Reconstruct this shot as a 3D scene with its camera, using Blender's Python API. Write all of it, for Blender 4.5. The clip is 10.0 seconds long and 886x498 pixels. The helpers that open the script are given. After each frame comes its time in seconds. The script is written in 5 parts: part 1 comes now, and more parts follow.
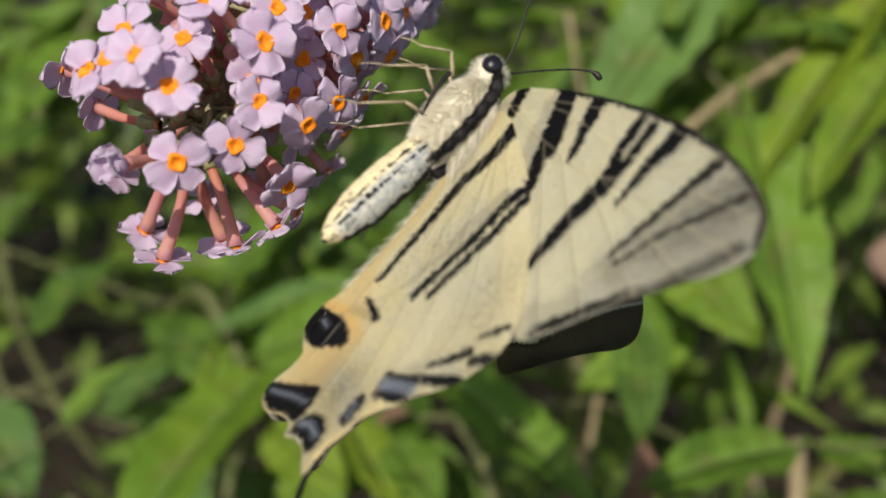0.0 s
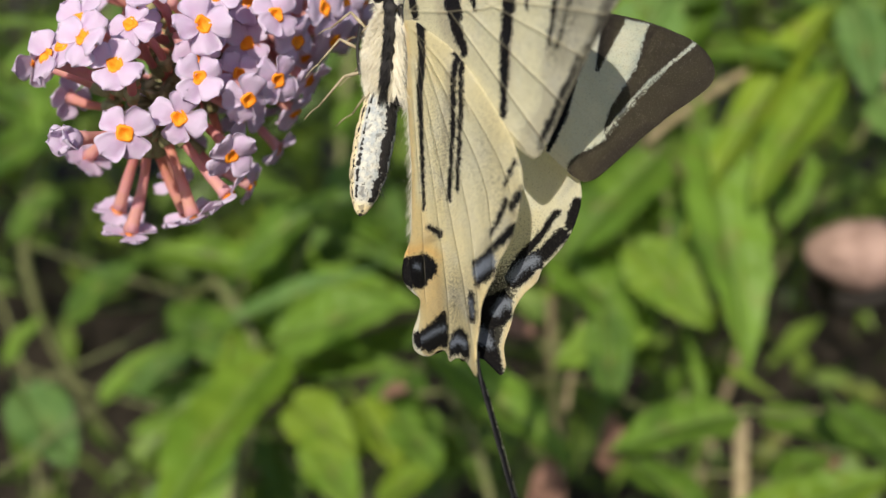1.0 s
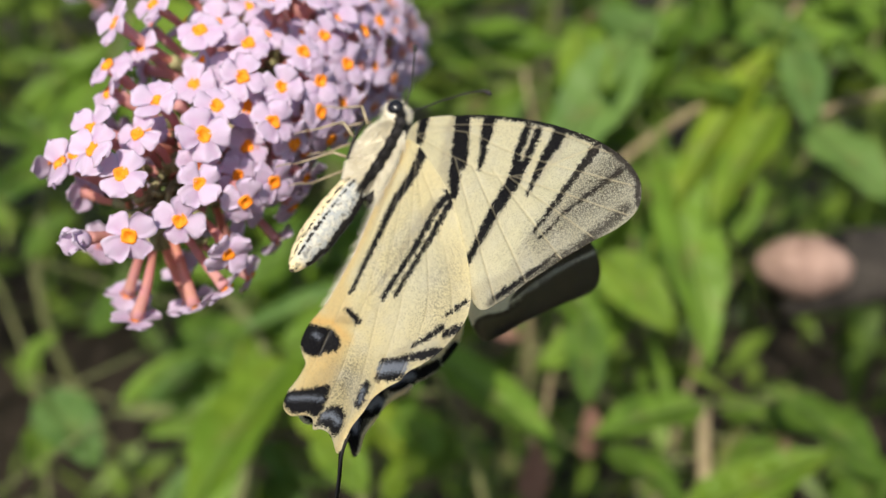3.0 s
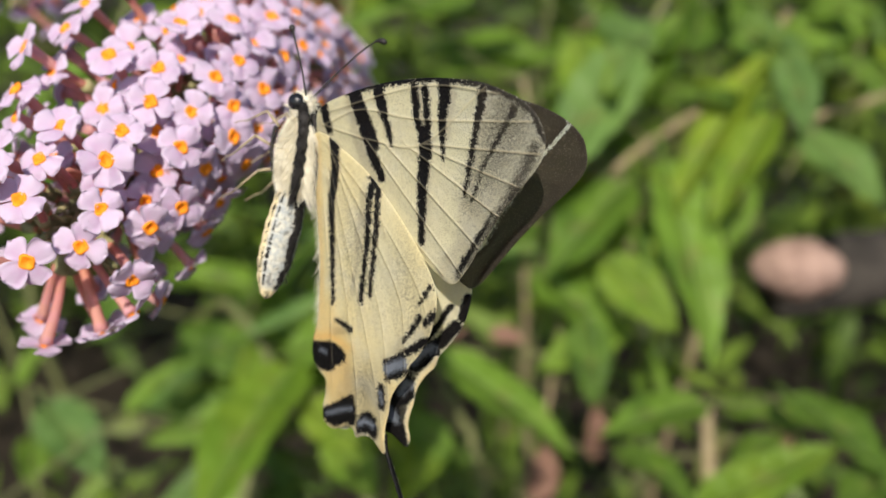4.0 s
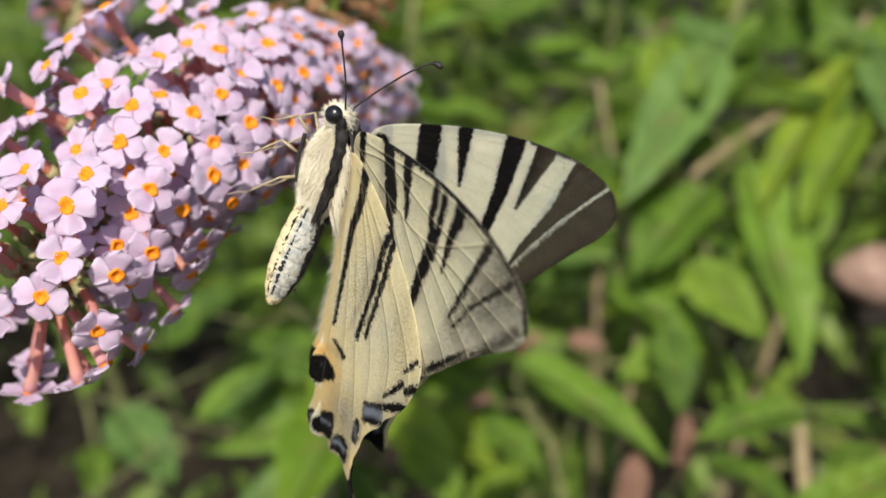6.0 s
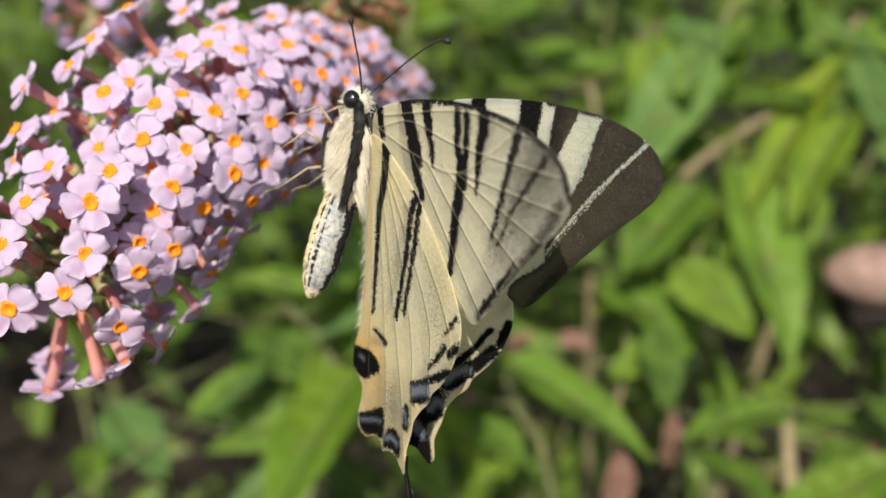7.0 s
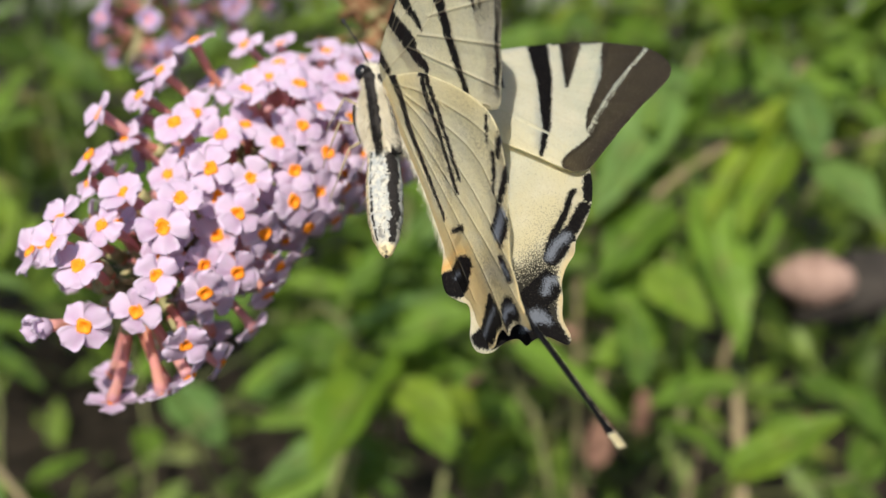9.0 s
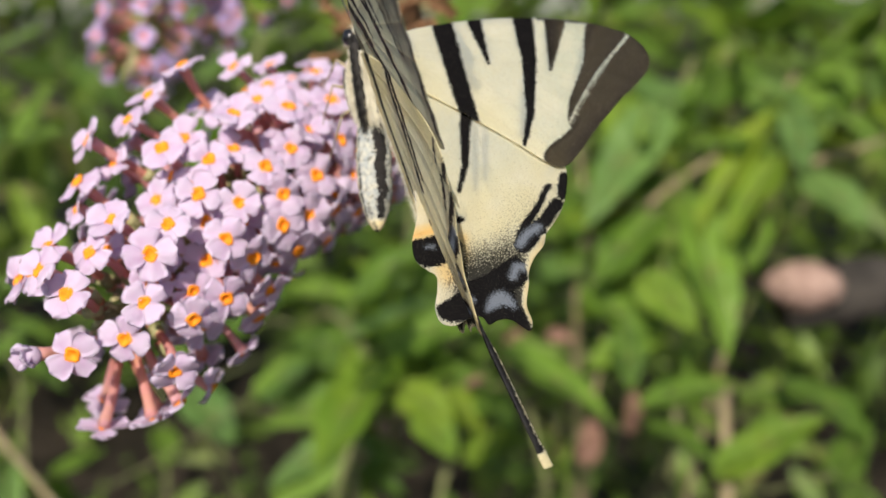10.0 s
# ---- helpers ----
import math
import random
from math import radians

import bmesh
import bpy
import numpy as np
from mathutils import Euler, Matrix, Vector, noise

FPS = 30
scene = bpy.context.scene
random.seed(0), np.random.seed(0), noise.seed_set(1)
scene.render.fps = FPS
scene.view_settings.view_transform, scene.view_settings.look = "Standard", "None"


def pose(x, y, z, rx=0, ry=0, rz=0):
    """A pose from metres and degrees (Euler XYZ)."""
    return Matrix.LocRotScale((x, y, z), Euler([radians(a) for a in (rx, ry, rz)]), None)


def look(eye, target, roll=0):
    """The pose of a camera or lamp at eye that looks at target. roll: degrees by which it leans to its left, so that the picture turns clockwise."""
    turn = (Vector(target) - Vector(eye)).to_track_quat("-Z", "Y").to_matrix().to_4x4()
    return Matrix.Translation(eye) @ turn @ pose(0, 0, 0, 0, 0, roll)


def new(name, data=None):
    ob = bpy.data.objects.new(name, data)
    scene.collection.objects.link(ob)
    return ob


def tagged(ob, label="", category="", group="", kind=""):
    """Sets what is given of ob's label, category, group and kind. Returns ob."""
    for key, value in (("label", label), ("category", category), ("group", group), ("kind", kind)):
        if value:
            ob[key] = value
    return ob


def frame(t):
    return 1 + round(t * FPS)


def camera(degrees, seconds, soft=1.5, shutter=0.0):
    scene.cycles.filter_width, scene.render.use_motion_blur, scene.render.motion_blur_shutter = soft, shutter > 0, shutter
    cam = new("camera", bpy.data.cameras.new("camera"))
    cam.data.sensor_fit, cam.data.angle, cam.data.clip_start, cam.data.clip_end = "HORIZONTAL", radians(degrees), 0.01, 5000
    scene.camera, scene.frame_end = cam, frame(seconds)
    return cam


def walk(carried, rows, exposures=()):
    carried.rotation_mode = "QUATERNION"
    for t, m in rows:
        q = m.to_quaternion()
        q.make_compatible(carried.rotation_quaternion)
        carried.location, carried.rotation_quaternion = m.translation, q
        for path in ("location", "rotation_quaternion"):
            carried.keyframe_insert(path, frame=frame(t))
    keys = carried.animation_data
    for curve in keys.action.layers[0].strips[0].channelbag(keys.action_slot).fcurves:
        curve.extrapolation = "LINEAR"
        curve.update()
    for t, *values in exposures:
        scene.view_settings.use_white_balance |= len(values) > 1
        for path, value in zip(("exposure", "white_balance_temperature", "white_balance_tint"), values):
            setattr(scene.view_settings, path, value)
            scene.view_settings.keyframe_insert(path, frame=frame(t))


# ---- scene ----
cam = camera(50, 10.0)
cam.data.dof.use_dof = True
cam.data.dof.focus_distance = 0.121
cam.data.dof.aperture_fstop = 13.8
walk(cam, [
    (0, pose(0.07465, 0.20404, 0.96089, 70.73, 1.14, 5.18)),
    (0.5, pose(0.07239, 0.18793, 0.97169, 70.15, 0.93, 4.51)),
    (0.8, pose(0.06841, 0.16858, 0.98274, 69.45, 0.84, 3.59)),
    (1, pose(0.06619, 0.15542, 0.99051, 69.00, 0.82, 3.07)),
    (1.5, pose(0.06621, 0.13164, 1.00737, 68.31, 1.01, 2.89)),
    (1.8, pose(0.06630, 0.12505, 1.00748, 68.69, 1.00, 2.72)),
    (2, pose(0.06556, 0.12116, 1.00642, 69.07, 0.92, 2.51)),
    (2.5, pose(0.05867, 0.10603, 1.00795, 69.90, 0.36, 1.44)),
    (2.7, pose(0.05454, 0.10498, 1.00681, 70.11, 0.28, 1.01)),
    (3.8, pose(0.03185, 0.09916, 1.00051, 71.28, -0.08, -1.33)),
    (4, pose(0.02773, 0.09811, 0.99936, 71.49, -0.14, -1.76)),
    (4.5, pose(0.00695, 0.10371, 0.98636, 72.43, -1.01, -3.60)),
    (5, pose(0.00431, 0.10798, 0.98688, 72.13, -0.63, -3.34)),
    (5.3, pose(0.00635, 0.10787, 0.98408, 72.54, -0.50, -2.59)),
    (5.5, pose(0.00636, 0.10720, 0.98243, 72.88, -0.36, -1.94)),
    (5.7, pose(-0.00289, 0.10572, 0.98424, 73.06, 0.07, -1.05)),
    (6.8, pose(0.00658, 0.10052, 0.98265, 73.44, 0.21, -0.09)),
    (7, pose(0.00830, 0.09957, 0.98236, 73.51, 0.24, 0.08)),
    (7.2, pose(0.00722, 0.09504, 0.98211, 73.79, 0.18, 0.06)),
    (7.5, pose(0.00417, 0.08219, 0.98457, 74.09, 0.07, -0.12)),
    (8, pose(-0.00449, 0.02719, 1.00793, 73.40, -0.08, -0.93)),
    (8.5, pose(0.00454, 0.02693, 1.00722, 73.52, 0.33, 0.10)),
    (8.8, pose(0.00139, 0.01203, 1.00204, 74.44, 0.11, 0.01)),
    (9, pose(0.00000, -0.00000, 1.00000, 74.99, -0.00, -0.01)),
    (9.5, pose(0.01048, -0.02664, 1.00891, 75.04, 0.35, 1.03)),
    (10, pose(0.01567, -0.02588, 1.00717, 75.42, 0.40, 1.40))],
    exposures=((0, 0.03), (1.2, 0.28), (10, 0.34)))

# ---- world and light ----
SUN_TO = Vector((-0.11, -0.78, 0.62)).normalized()
world = bpy.data.worlds.new("sky")
scene.world = world
world.use_nodes = True
sky = world.node_tree.nodes.new("ShaderNodeTexSky")
sky.sky_type, sky.sun_disc = "NISHITA", False
sky.sun_elevation = math.asin(SUN_TO.z)
sky.sun_rotation = math.atan2(SUN_TO.x, SUN_TO.y)
back = world.node_tree.nodes["Background"]
back.inputs["Strength"].default_value = 0.096
world.node_tree.links.new(sky.outputs["Color"], back.inputs["Color"])
sun = new("sun", bpy.data.lights.new("sun", "SUN"))
sun.data.energy, sun.data.angle, sun.data.color = 4.6, radians(0.5), (1.0, 0.93, 0.80)
sun.matrix_world = look(SUN_TO * 5, (0, 0, 0))

# ---- helpers ----
MM = 0.001


class Nodes:
    """A short way to wire a node material."""

    def __init__(self, name, rough=0.6, spec=0.3):
        self.mat = bpy.data.materials.new(name)
        self.mat.use_nodes = True
        self.tree = self.mat.node_tree
        self.bsdf = self.tree.nodes["Principled BSDF"]
        self.bsdf.inputs["Roughness"].default_value = rough
        self.bsdf.inputs["Specular IOR Level"].default_value = spec

    def put(self, socket, value):
        if isinstance(value, bpy.types.NodeSocket):
            self.tree.links.new(value, socket)
        elif isinstance(value, tuple) and len(value) == 3 and socket.type == "RGBA":
            socket.default_value = (*value, 1)
        else:
            socket.default_value = value

    def coords(self):
        return self.tree.nodes.new("ShaderNodeTexCoord").outputs["Object"]

    def noise(self, scale, detail=2.0, where=None, rough=0.5):
        n = self.tree.nodes.new("ShaderNodeTexNoise")
        n.inputs["Scale"].default_value, n.inputs["Detail"].default_value = scale, detail
        n.inputs["Roughness"].default_value = rough
        self.put(n.inputs["Vector"], where or self.coords())
        return n.outputs["Fac"]

    def math(self, op, a, b=0.0, clamp=False):
        n = self.tree.nodes.new("ShaderNodeMath")
        n.operation, n.use_clamp = op, clamp
        self.put(n.inputs[0], a)
        self.put(n.inputs[1], b)
        return n.outputs[0]

    def ramp(self, value, low, high, to_low=0.0, to_high=1.0):
        n = self.tree.nodes.new("ShaderNodeMapRange")
        n.interpolation_type = "SMOOTHSTEP"
        self.put(n.inputs["Value"], value)
        for key, v in (("From Min", low), ("From Max", high), ("To Min", to_low), ("To Max", to_high)):
            self.put(n.inputs[key], v)
        return n.outputs["Result"]

    def mix(self, fac, a, b):
        n = self.tree.nodes.new("ShaderNodeMix")
        n.data_type = "RGBA"
        self.put(n.inputs["Factor"], fac)
        self.put(n.inputs[6], a)
        self.put(n.inputs[7], b)
        return n.outputs[2]

    def attr(self, name):
        n = self.tree.nodes.new("ShaderNodeAttribute")
        n.attribute_name = name
        return n.outputs["Fac"]

    def random(self):
        return self.tree.nodes.new("ShaderNodeObjectInfo").outputs["Random"]

    def island(self):
        return self.tree.nodes.new("ShaderNodeNewGeometry").outputs["Random Per Island"]

    def bump(self, height, strength=0.4, distance=0.0002):
        n = self.tree.nodes.new("ShaderNodeBump")
        n.inputs["Strength"].default_value, n.inputs["Distance"].default_value = strength, distance
        self.put(n.inputs["Height"], height)
        self.put(self.bsdf.inputs["Normal"], n.outputs["Normal"])

    def color(self, value):
        self.put(self.bsdf.inputs["Base Color"], value)
        return self

    def translucent(self, color, amount):
        out = self.tree.nodes["Material Output"]
        t = self.tree.nodes.new("ShaderNodeBsdfTranslucent")
        self.put(t.inputs["Color"], color)
        m = self.tree.nodes.new("ShaderNodeMixShader")
        self.put(m.inputs[0], amount)
        self.tree.links.new(self.bsdf.outputs[0], m.inputs[1])
        self.tree.links.new(t.outputs[0], m.inputs[2])
        self.tree.links.new(m.outputs[0], out.inputs["Surface"])
        return self


def mesh_of(name, verts, faces, mats, smooth=True, slots=None):
    me = bpy.data.meshes.new(name)
    me.from_pydata([tuple(v) for v in verts], [], [tuple(f) for f in faces])
    for m in mats if isinstance(mats, (list, tuple)) else [mats]:
        me.materials.append(m)
    if smooth:
        me.polygons.foreach_set("use_smooth", [True] * len(me.polygons))
    if slots is not None:
        me.polygons.foreach_set("material_index", slots)
    me.update()
    return me


def part(name, me, parent, label="", at=None):
    ob = new(name, me)
    ob.parent = parent
    if at is not None:
        ob.matrix_basis = at
    return tagged(ob, label)


def catmull(points, step, closed=False):
    """A smooth line through the points, cut into pieces of about that length."""
    P = [np.array(p, float) for p in points]
    n = len(P)
    out = []
    for i in range(n if closed else n - 1):
        if closed:
            a, b, c, d = P[i - 1], P[i], P[(i + 1) % n], P[(i + 2) % n]
        else:
            b, c = P[i], P[i + 1]
            a = P[i - 1] if i else 2 * b - c
            d = P[i + 2] if i + 2 < n else 2 * c - b
        k = max(1, int(np.linalg.norm(c - b) / step))
        for j in range(k):
            u = j / k
            out.append(0.5 * (2 * b + (c - a) * u + (2 * a - 5 * b + 4 * c - d) * u * u + (3 * b - a - 3 * c + d) * u ** 3))
    if not closed:
        out.append(P[-1])
    return np.array(out)


def tube(points, radii, sides=8, cap=True):
    """Vertices and faces of a round tube along the points."""
    P = np.array(points, float)
    R = np.broadcast_to(np.array(radii, float), (len(P),)) if np.ndim(radii) == 0 else np.array(radii, float)
    T = np.gradient(P, axis=0)
    T /= np.linalg.norm(T, axis=1, keepdims=True) + 1e-12
    ref = np.array((0.31, 0.17, 0.93)) if abs(T[0] @ np.array((0.31, 0.17, 0.93))) < 0.9 else np.array((0.9, 0.3, 0.1))
    verts, faces = [], []
    u = np.cross(T[0], ref)
    for p, t, r in zip(P, T, R):
        u = u - (u @ t) * t
        u /= np.linalg.norm(u) + 1e-12
        w = np.cross(t, u)
        for k in range(sides):
            a = 2 * math.pi * k / sides
            verts.append(p + r * (math.cos(a) * u + math.sin(a) * w))
    for i in range(len(P) - 1):
        for k in range(sides):
            k2 = (k + 1) % sides
            faces.append((i * sides + k, i * sides + k2, (i + 1) * sides + k2, (i + 1) * sides + k))
    if cap:
        faces.append(tuple(reversed(range(sides))))
        faces.append(tuple(range(len(verts) - sides, len(verts))))
    return verts, faces


def join(*pieces):
    verts, faces = [], []
    for v, f in pieces:
        n = len(verts)
        verts += list(v)
        faces += [tuple(i + n for i in x) for x in f]
    return verts, faces


def ball(center, radii, rings=16, sides=24, bend=None):
    """A closed round form with its pole along x."""
    verts, faces = [], []
    c, r = np.array(center, float), np.array(radii, float)
    for i in range(rings + 1):
        th = math.pi * i / rings
        for k in range(sides):
            a = 2 * math.pi * k / sides
            v = np.array((math.cos(th), math.sin(th) * math.cos(a), math.sin(th) * math.sin(a)))
            v = c + r * v
            verts.append(bend(v) if bend else v)
    for i in range(rings):
        for k in range(sides):
            k2 = (k + 1) % sides
            faces.append((i * sides + k, (i + 1) * sides + k, (i + 1) * sides + k2, i * sides + k2))
    return verts, faces


# ---- materials ----
def make_wing_material(name, upper):
    m = Nodes(name, 0.8, 0.08)
    ink, blue, warm, dust, vein, tone, thin = (m.attr(k) for k in ("ink", "blue", "warm", "dust", "vein", "tone", "thin"))
    fine, speck, mid, soft = m.noise(6500, 2), m.noise(6200, 1), m.noise(1700, 3), m.noise(260, 3)
    if upper:
        pale, yellow, grey = (0.60, 0.66, 0.64), (0.70, 0.67, 0.50), (0.49, 0.58, 0.54)
    else:
        pale, yellow, grey = (0.90, 0.85, 0.63), (0.94, 0.80, 0.44), (0.64, 0.64, 0.52)
    col = m.mix(tone, pale, yellow)
    col = m.mix(m.ramp(thin, 0.0, 1.0, 0.0, 0.9), col, grey)
    col = m.mix(m.ramp(soft, 0.42, 0.70, 0.0, 0.50), col, (0.82, 0.81, 0.72))
    col = m.mix(m.ramp(mid, 0.42, 0.68, 0.0, 0.28), col, (0.60, 0.56, 0.40))
    warm_edge = m.math("ADD", warm, m.math("MULTIPLY", m.math("SUBTRACT", fine, 0.5), 0.5))
    col = m.mix(m.ramp(warm_edge, 0.05, 0.5, 0.0, 0.75), col, (0.86, 0.58, 0.20))
    col = m.mix(m.ramp(warm_edge, 0.5, 1.0, 0.0, 0.95), col, (0.92, 0.46, 0.05))
    col = m.mix(m.ramp(fine, 0.47, 0.64, 0.0, 0.36 if upper else 0.62), col, (0.42, 0.36, 0.22))
    col = m.mix(m.ramp(fine, 0.34, 0.46, 0.35, 0.0), col, (0.80, 0.76, 0.62))
    wander = m.math("ADD", m.math("MULTIPLY", m.math("SUBTRACT", speck, 0.5), 0.8 if upper else 1.15), m.math("MULTIPLY", m.math("SUBTRACT", mid, 0.5), 0.35 if upper else 0.75))
    dark = m.ramp(m.math("ADD", ink, wander), 0.36, 0.50)
    dots = m.ramp(m.math("SUBTRACT", m.math("ADD", m.math("MULTIPLY", m.noise(5600 if upper else 7800, 1), 1.45), m.math("MULTIPLY", dust, 0.72)), 1.00), -0.05, 0.09)
    dark = m.math("MAXIMUM", dark, m.math("MULTIPLY", dots, m.ramp(dust, 0.1, 0.6, 0.4, 0.95)))
    black = m.mix(m.ramp(thin, 0.1, 0.9), (0.009, 0.008, 0.009), (0.040, 0.032, 0.026) if upper else (0.038, 0.030, 0.026))
    black = m.mix(m.ramp(fine, 0.56, 0.70, 0.0, m.ramp(thin, 0.0, 1.0, 0.15, 0.9)), black, (0.24, 0.21, 0.16))
    col = m.mix(dark, col, black)
    # blue scales of the spots, their greyish sheen put into the colour too
    shine = m.ramp(m.math("ADD", blue, m.math("MULTIPLY", m.math("SUBTRACT", speck, 0.5), 1.3)), 0.35, 0.95)
    col = m.mix(m.math("MULTIPLY", shine, 0.8), col, (0.34, 0.38, 0.46))
    m.put(m.bsdf.inputs["Roughness"], m.ramp(dark, 0.0, 1.0, 0.8, 0.6 if upper else 0.42))
    m.put(m.bsdf.inputs["Specular IOR Level"], m.ramp(dark, 0.0, 1.0, 0.12, 0.4 if not upper else 0.1))
    if upper:
        col = m.mix(m.math("MULTIPLY", m.ramp(vein, 0.5, 1.0, 0.0, 0.25), m.math("SUBTRACT", 1.0, dark)), col, (0.26, 0.23, 0.15))
    else:
        col = m.mix(m.math("MULTIPLY", m.ramp(vein, 0.4, 0.95, 0.0, 0.75), m.ramp(m.math("MAXIMUM", ink, blue), 0.4, 0.6, 1.0, 0.35)), col, (0.95, 0.84, 0.58))
    m.color(col)
    m.bump(m.math("ADD", m.math("MULTIPLY", m.noise(900, 3), 0.9), m.math("ADD", m.math("MULTIPLY", fine, 0.7), m.math("MULTIPLY", vein, 0.6 if upper else 2.4))), 0.7, 0.00014)
    clear = m.math("MULTIPLY", dark, m.ramp(thin, 0.2, 1.0, 1.0, 0.72))
    m.translucent(m.mix(m.math("MULTIPLY", m.math("SUBTRACT", 1.0, clear), 0.88), col, (1.0, 0.95, 0.78)), 0.62)
    return m.mat


wing_under = make_wing_material("wing_underside_scales", False)
wing_upper = make_wing_material("wing_upperside_scales", True)


def make_simple(name, low, high, scale, rough=0.6, spec=0.3, bump=0.3, dist=0.0002, trans=0.0, fine=None):
    """Two tones mottled at two sizes, with a little relief."""
    m = Nodes(name, rough, spec)
    big, small = m.noise(scale, 3), m.noise(fine or scale * 9, 2)
    f = m.ramp(m.math("ADD", m.math("MULTIPLY", big, 0.6), m.math("MULTIPLY", small, 0.4)), 0.33, 0.67)
    col = m.mix(f, low, high)
    m.color(col)
    m.bump(small, bump, dist)
    if trans:
        m.translucent(col, trans)
    return m.mat


thorax_mat = make_simple("thorax_fuzz", (0.60, 0.55, 0.43), (0.80, 0.75, 0.62), 400, 0.9, 0.1, 0.6)
hair_mat = make_simple("pale_hair", (0.70, 0.65, 0.52), (0.92, 0.88, 0.76), 300, 0.8, 0.15, 0.1, trans=0.3)
dark_hair = make_simple("dark_hair", (0.010, 0.009, 0.009), (0.030, 0.027, 0.026), 300, 0.7, 0.2, 0.1)
black_mat = make_simple("black_chitin", (0.012, 0.011, 0.011), (0.035, 0.03, 0.028), 900, 0.5, 0.3, 0.2)
leg_mat = make_simple("tan_leg", (0.24, 0.19, 0.12), (0.46, 0.38, 0.25), 700, 0.55, 0.3, 0.2)


def make_eye():
    m = Nodes("compound_eye", 0.22, 0.5)
    m.color((0.010, 0.010, 0.012))
    v = m.tree.nodes.new("ShaderNodeTexVoronoi")
    v.inputs["Scale"].default_value = 9000
    m.put(v.inputs["Vector"], m.coords())
    m.bump(v.outputs["Distance"], 0.25, 0.00005)
    return m.mat


eye_mat = make_eye()


def make_abdomen():
    m = Nodes("abdomen_scales", 0.75, 0.2)
    ink, belly = m.attr("ink"), m.attr("belly")
    n, grain = m.noise(1100, 3), m.noise(3800, 2)
    col = m.mix(m.ramp(n, 0.35, 0.65), (0.53, 0.51, 0.44), (0.34, 0.36, 0.36))
    col = m.mix(belly, col, (0.74, 0.62, 0.37))
    col = m.mix(m.ramp(grain, 0.52, 0.68, 0.0, 0.5), col, (0.25, 0.24, 0.22))
    col = m.mix(m.math("MULTIPLY", m.ramp(m.noise(800, 1), 0.58, 0.68), 0.6), col, (0.06, 0.06, 0.065))
    edge = m.math("ADD", m.math("MULTIPLY", m.math("SUBTRACT", m.noise(2600, 1), 0.5), 0.9), m.math("MULTIPLY", m.math("SUBTRACT", m.noise(650, 2), 0.5), 1.3))
    col = m.mix(m.ramp(m.math("ADD", ink, edge), 0.42, 0.6), col, (0.02, 0.018, 0.018))
    m.color(col)
    m.bump(m.math("ADD", n, grain), 0.5, 0.0002)
    return m.mat


abdomen_mat = make_abdomen()


def make_petal(name, a, b):
    m = Nodes(name, 0.55, 0.25)
    n, v = m.noise(500, 3), m.noise(150, 2)
    tint = m.mix(m.random(), a, b)
    col = m.mix(m.ramp(n, 0.35, 0.7, 0.0, 0.45), tint, (0.74, 0.67, 0.79))
    rim = m.ramp(m.attr("rim"), 0.0, 1.0, 0.0, 0.55)
    col = m.mix(rim, col, (0.76, 0.70, 0.82))
    m.color(col)
    m.bump(m.math("ADD", n, v), 0.45, 0.0003)
    m.translucent(m.mix(0.4, col, (0.98, 0.88, 0.96)), 0.46)
    return m.mat


petal_mat = make_petal("lilac_petal", (0.64, 0.46, 0.66), (0.73, 0.58, 0.76))
petal_far = make_petal("violet_petal", (0.48, 0.30, 0.66), (0.58, 0.40, 0.74))


def make_tube():
    m = Nodes("corolla_tube", 0.5, 0.3)
    along, rnd = m.attr("along"), m.random()
    base = m.mix(rnd, (0.68, 0.22, 0.11), (0.64, 0.19, 0.18))
    tip = m.mix(rnd, (0.74, 0.36, 0.35), (0.74, 0.42, 0.49))
    col = m.mix(along, base, tip)
    col = m.mix(m.ramp(m.noise(700, 3), 0.4, 0.7, 0.0, 0.4), col, (0.66, 0.36, 0.16))
    m.color(col)
    m.bump(m.noise(1500, 2), 0.3, 0.0001)
    m.translucent(m.mix(0.4, col, (1.0, 0.70, 0.64)), 0.42)
    return m.mat


tube_mat = make_tube()
throat_mat = make_simple("orange_throat", (0.78, 0.20, 0.010), (0.88, 0.32, 0.016), 1500, 0.6, 0.2, 0.3)
calyx_mat = make_simple("calyx", (0.22, 0.22, 0.10), (0.36, 0.32, 0.17), 900, 0.7, 0.2, 0.4)
axis_mat = make_simple("flower_stalk", (0.20, 0.17, 0.09), (0.38, 0.34, 0.20), 500, 0.8, 0.2, 0.6)
dead_mat = make_simple("withered_floret", (0.16, 0.075, 0.035), (0.36, 0.20, 0.11), 500, 0.85, 0.1, 0.5, trans=0.1)


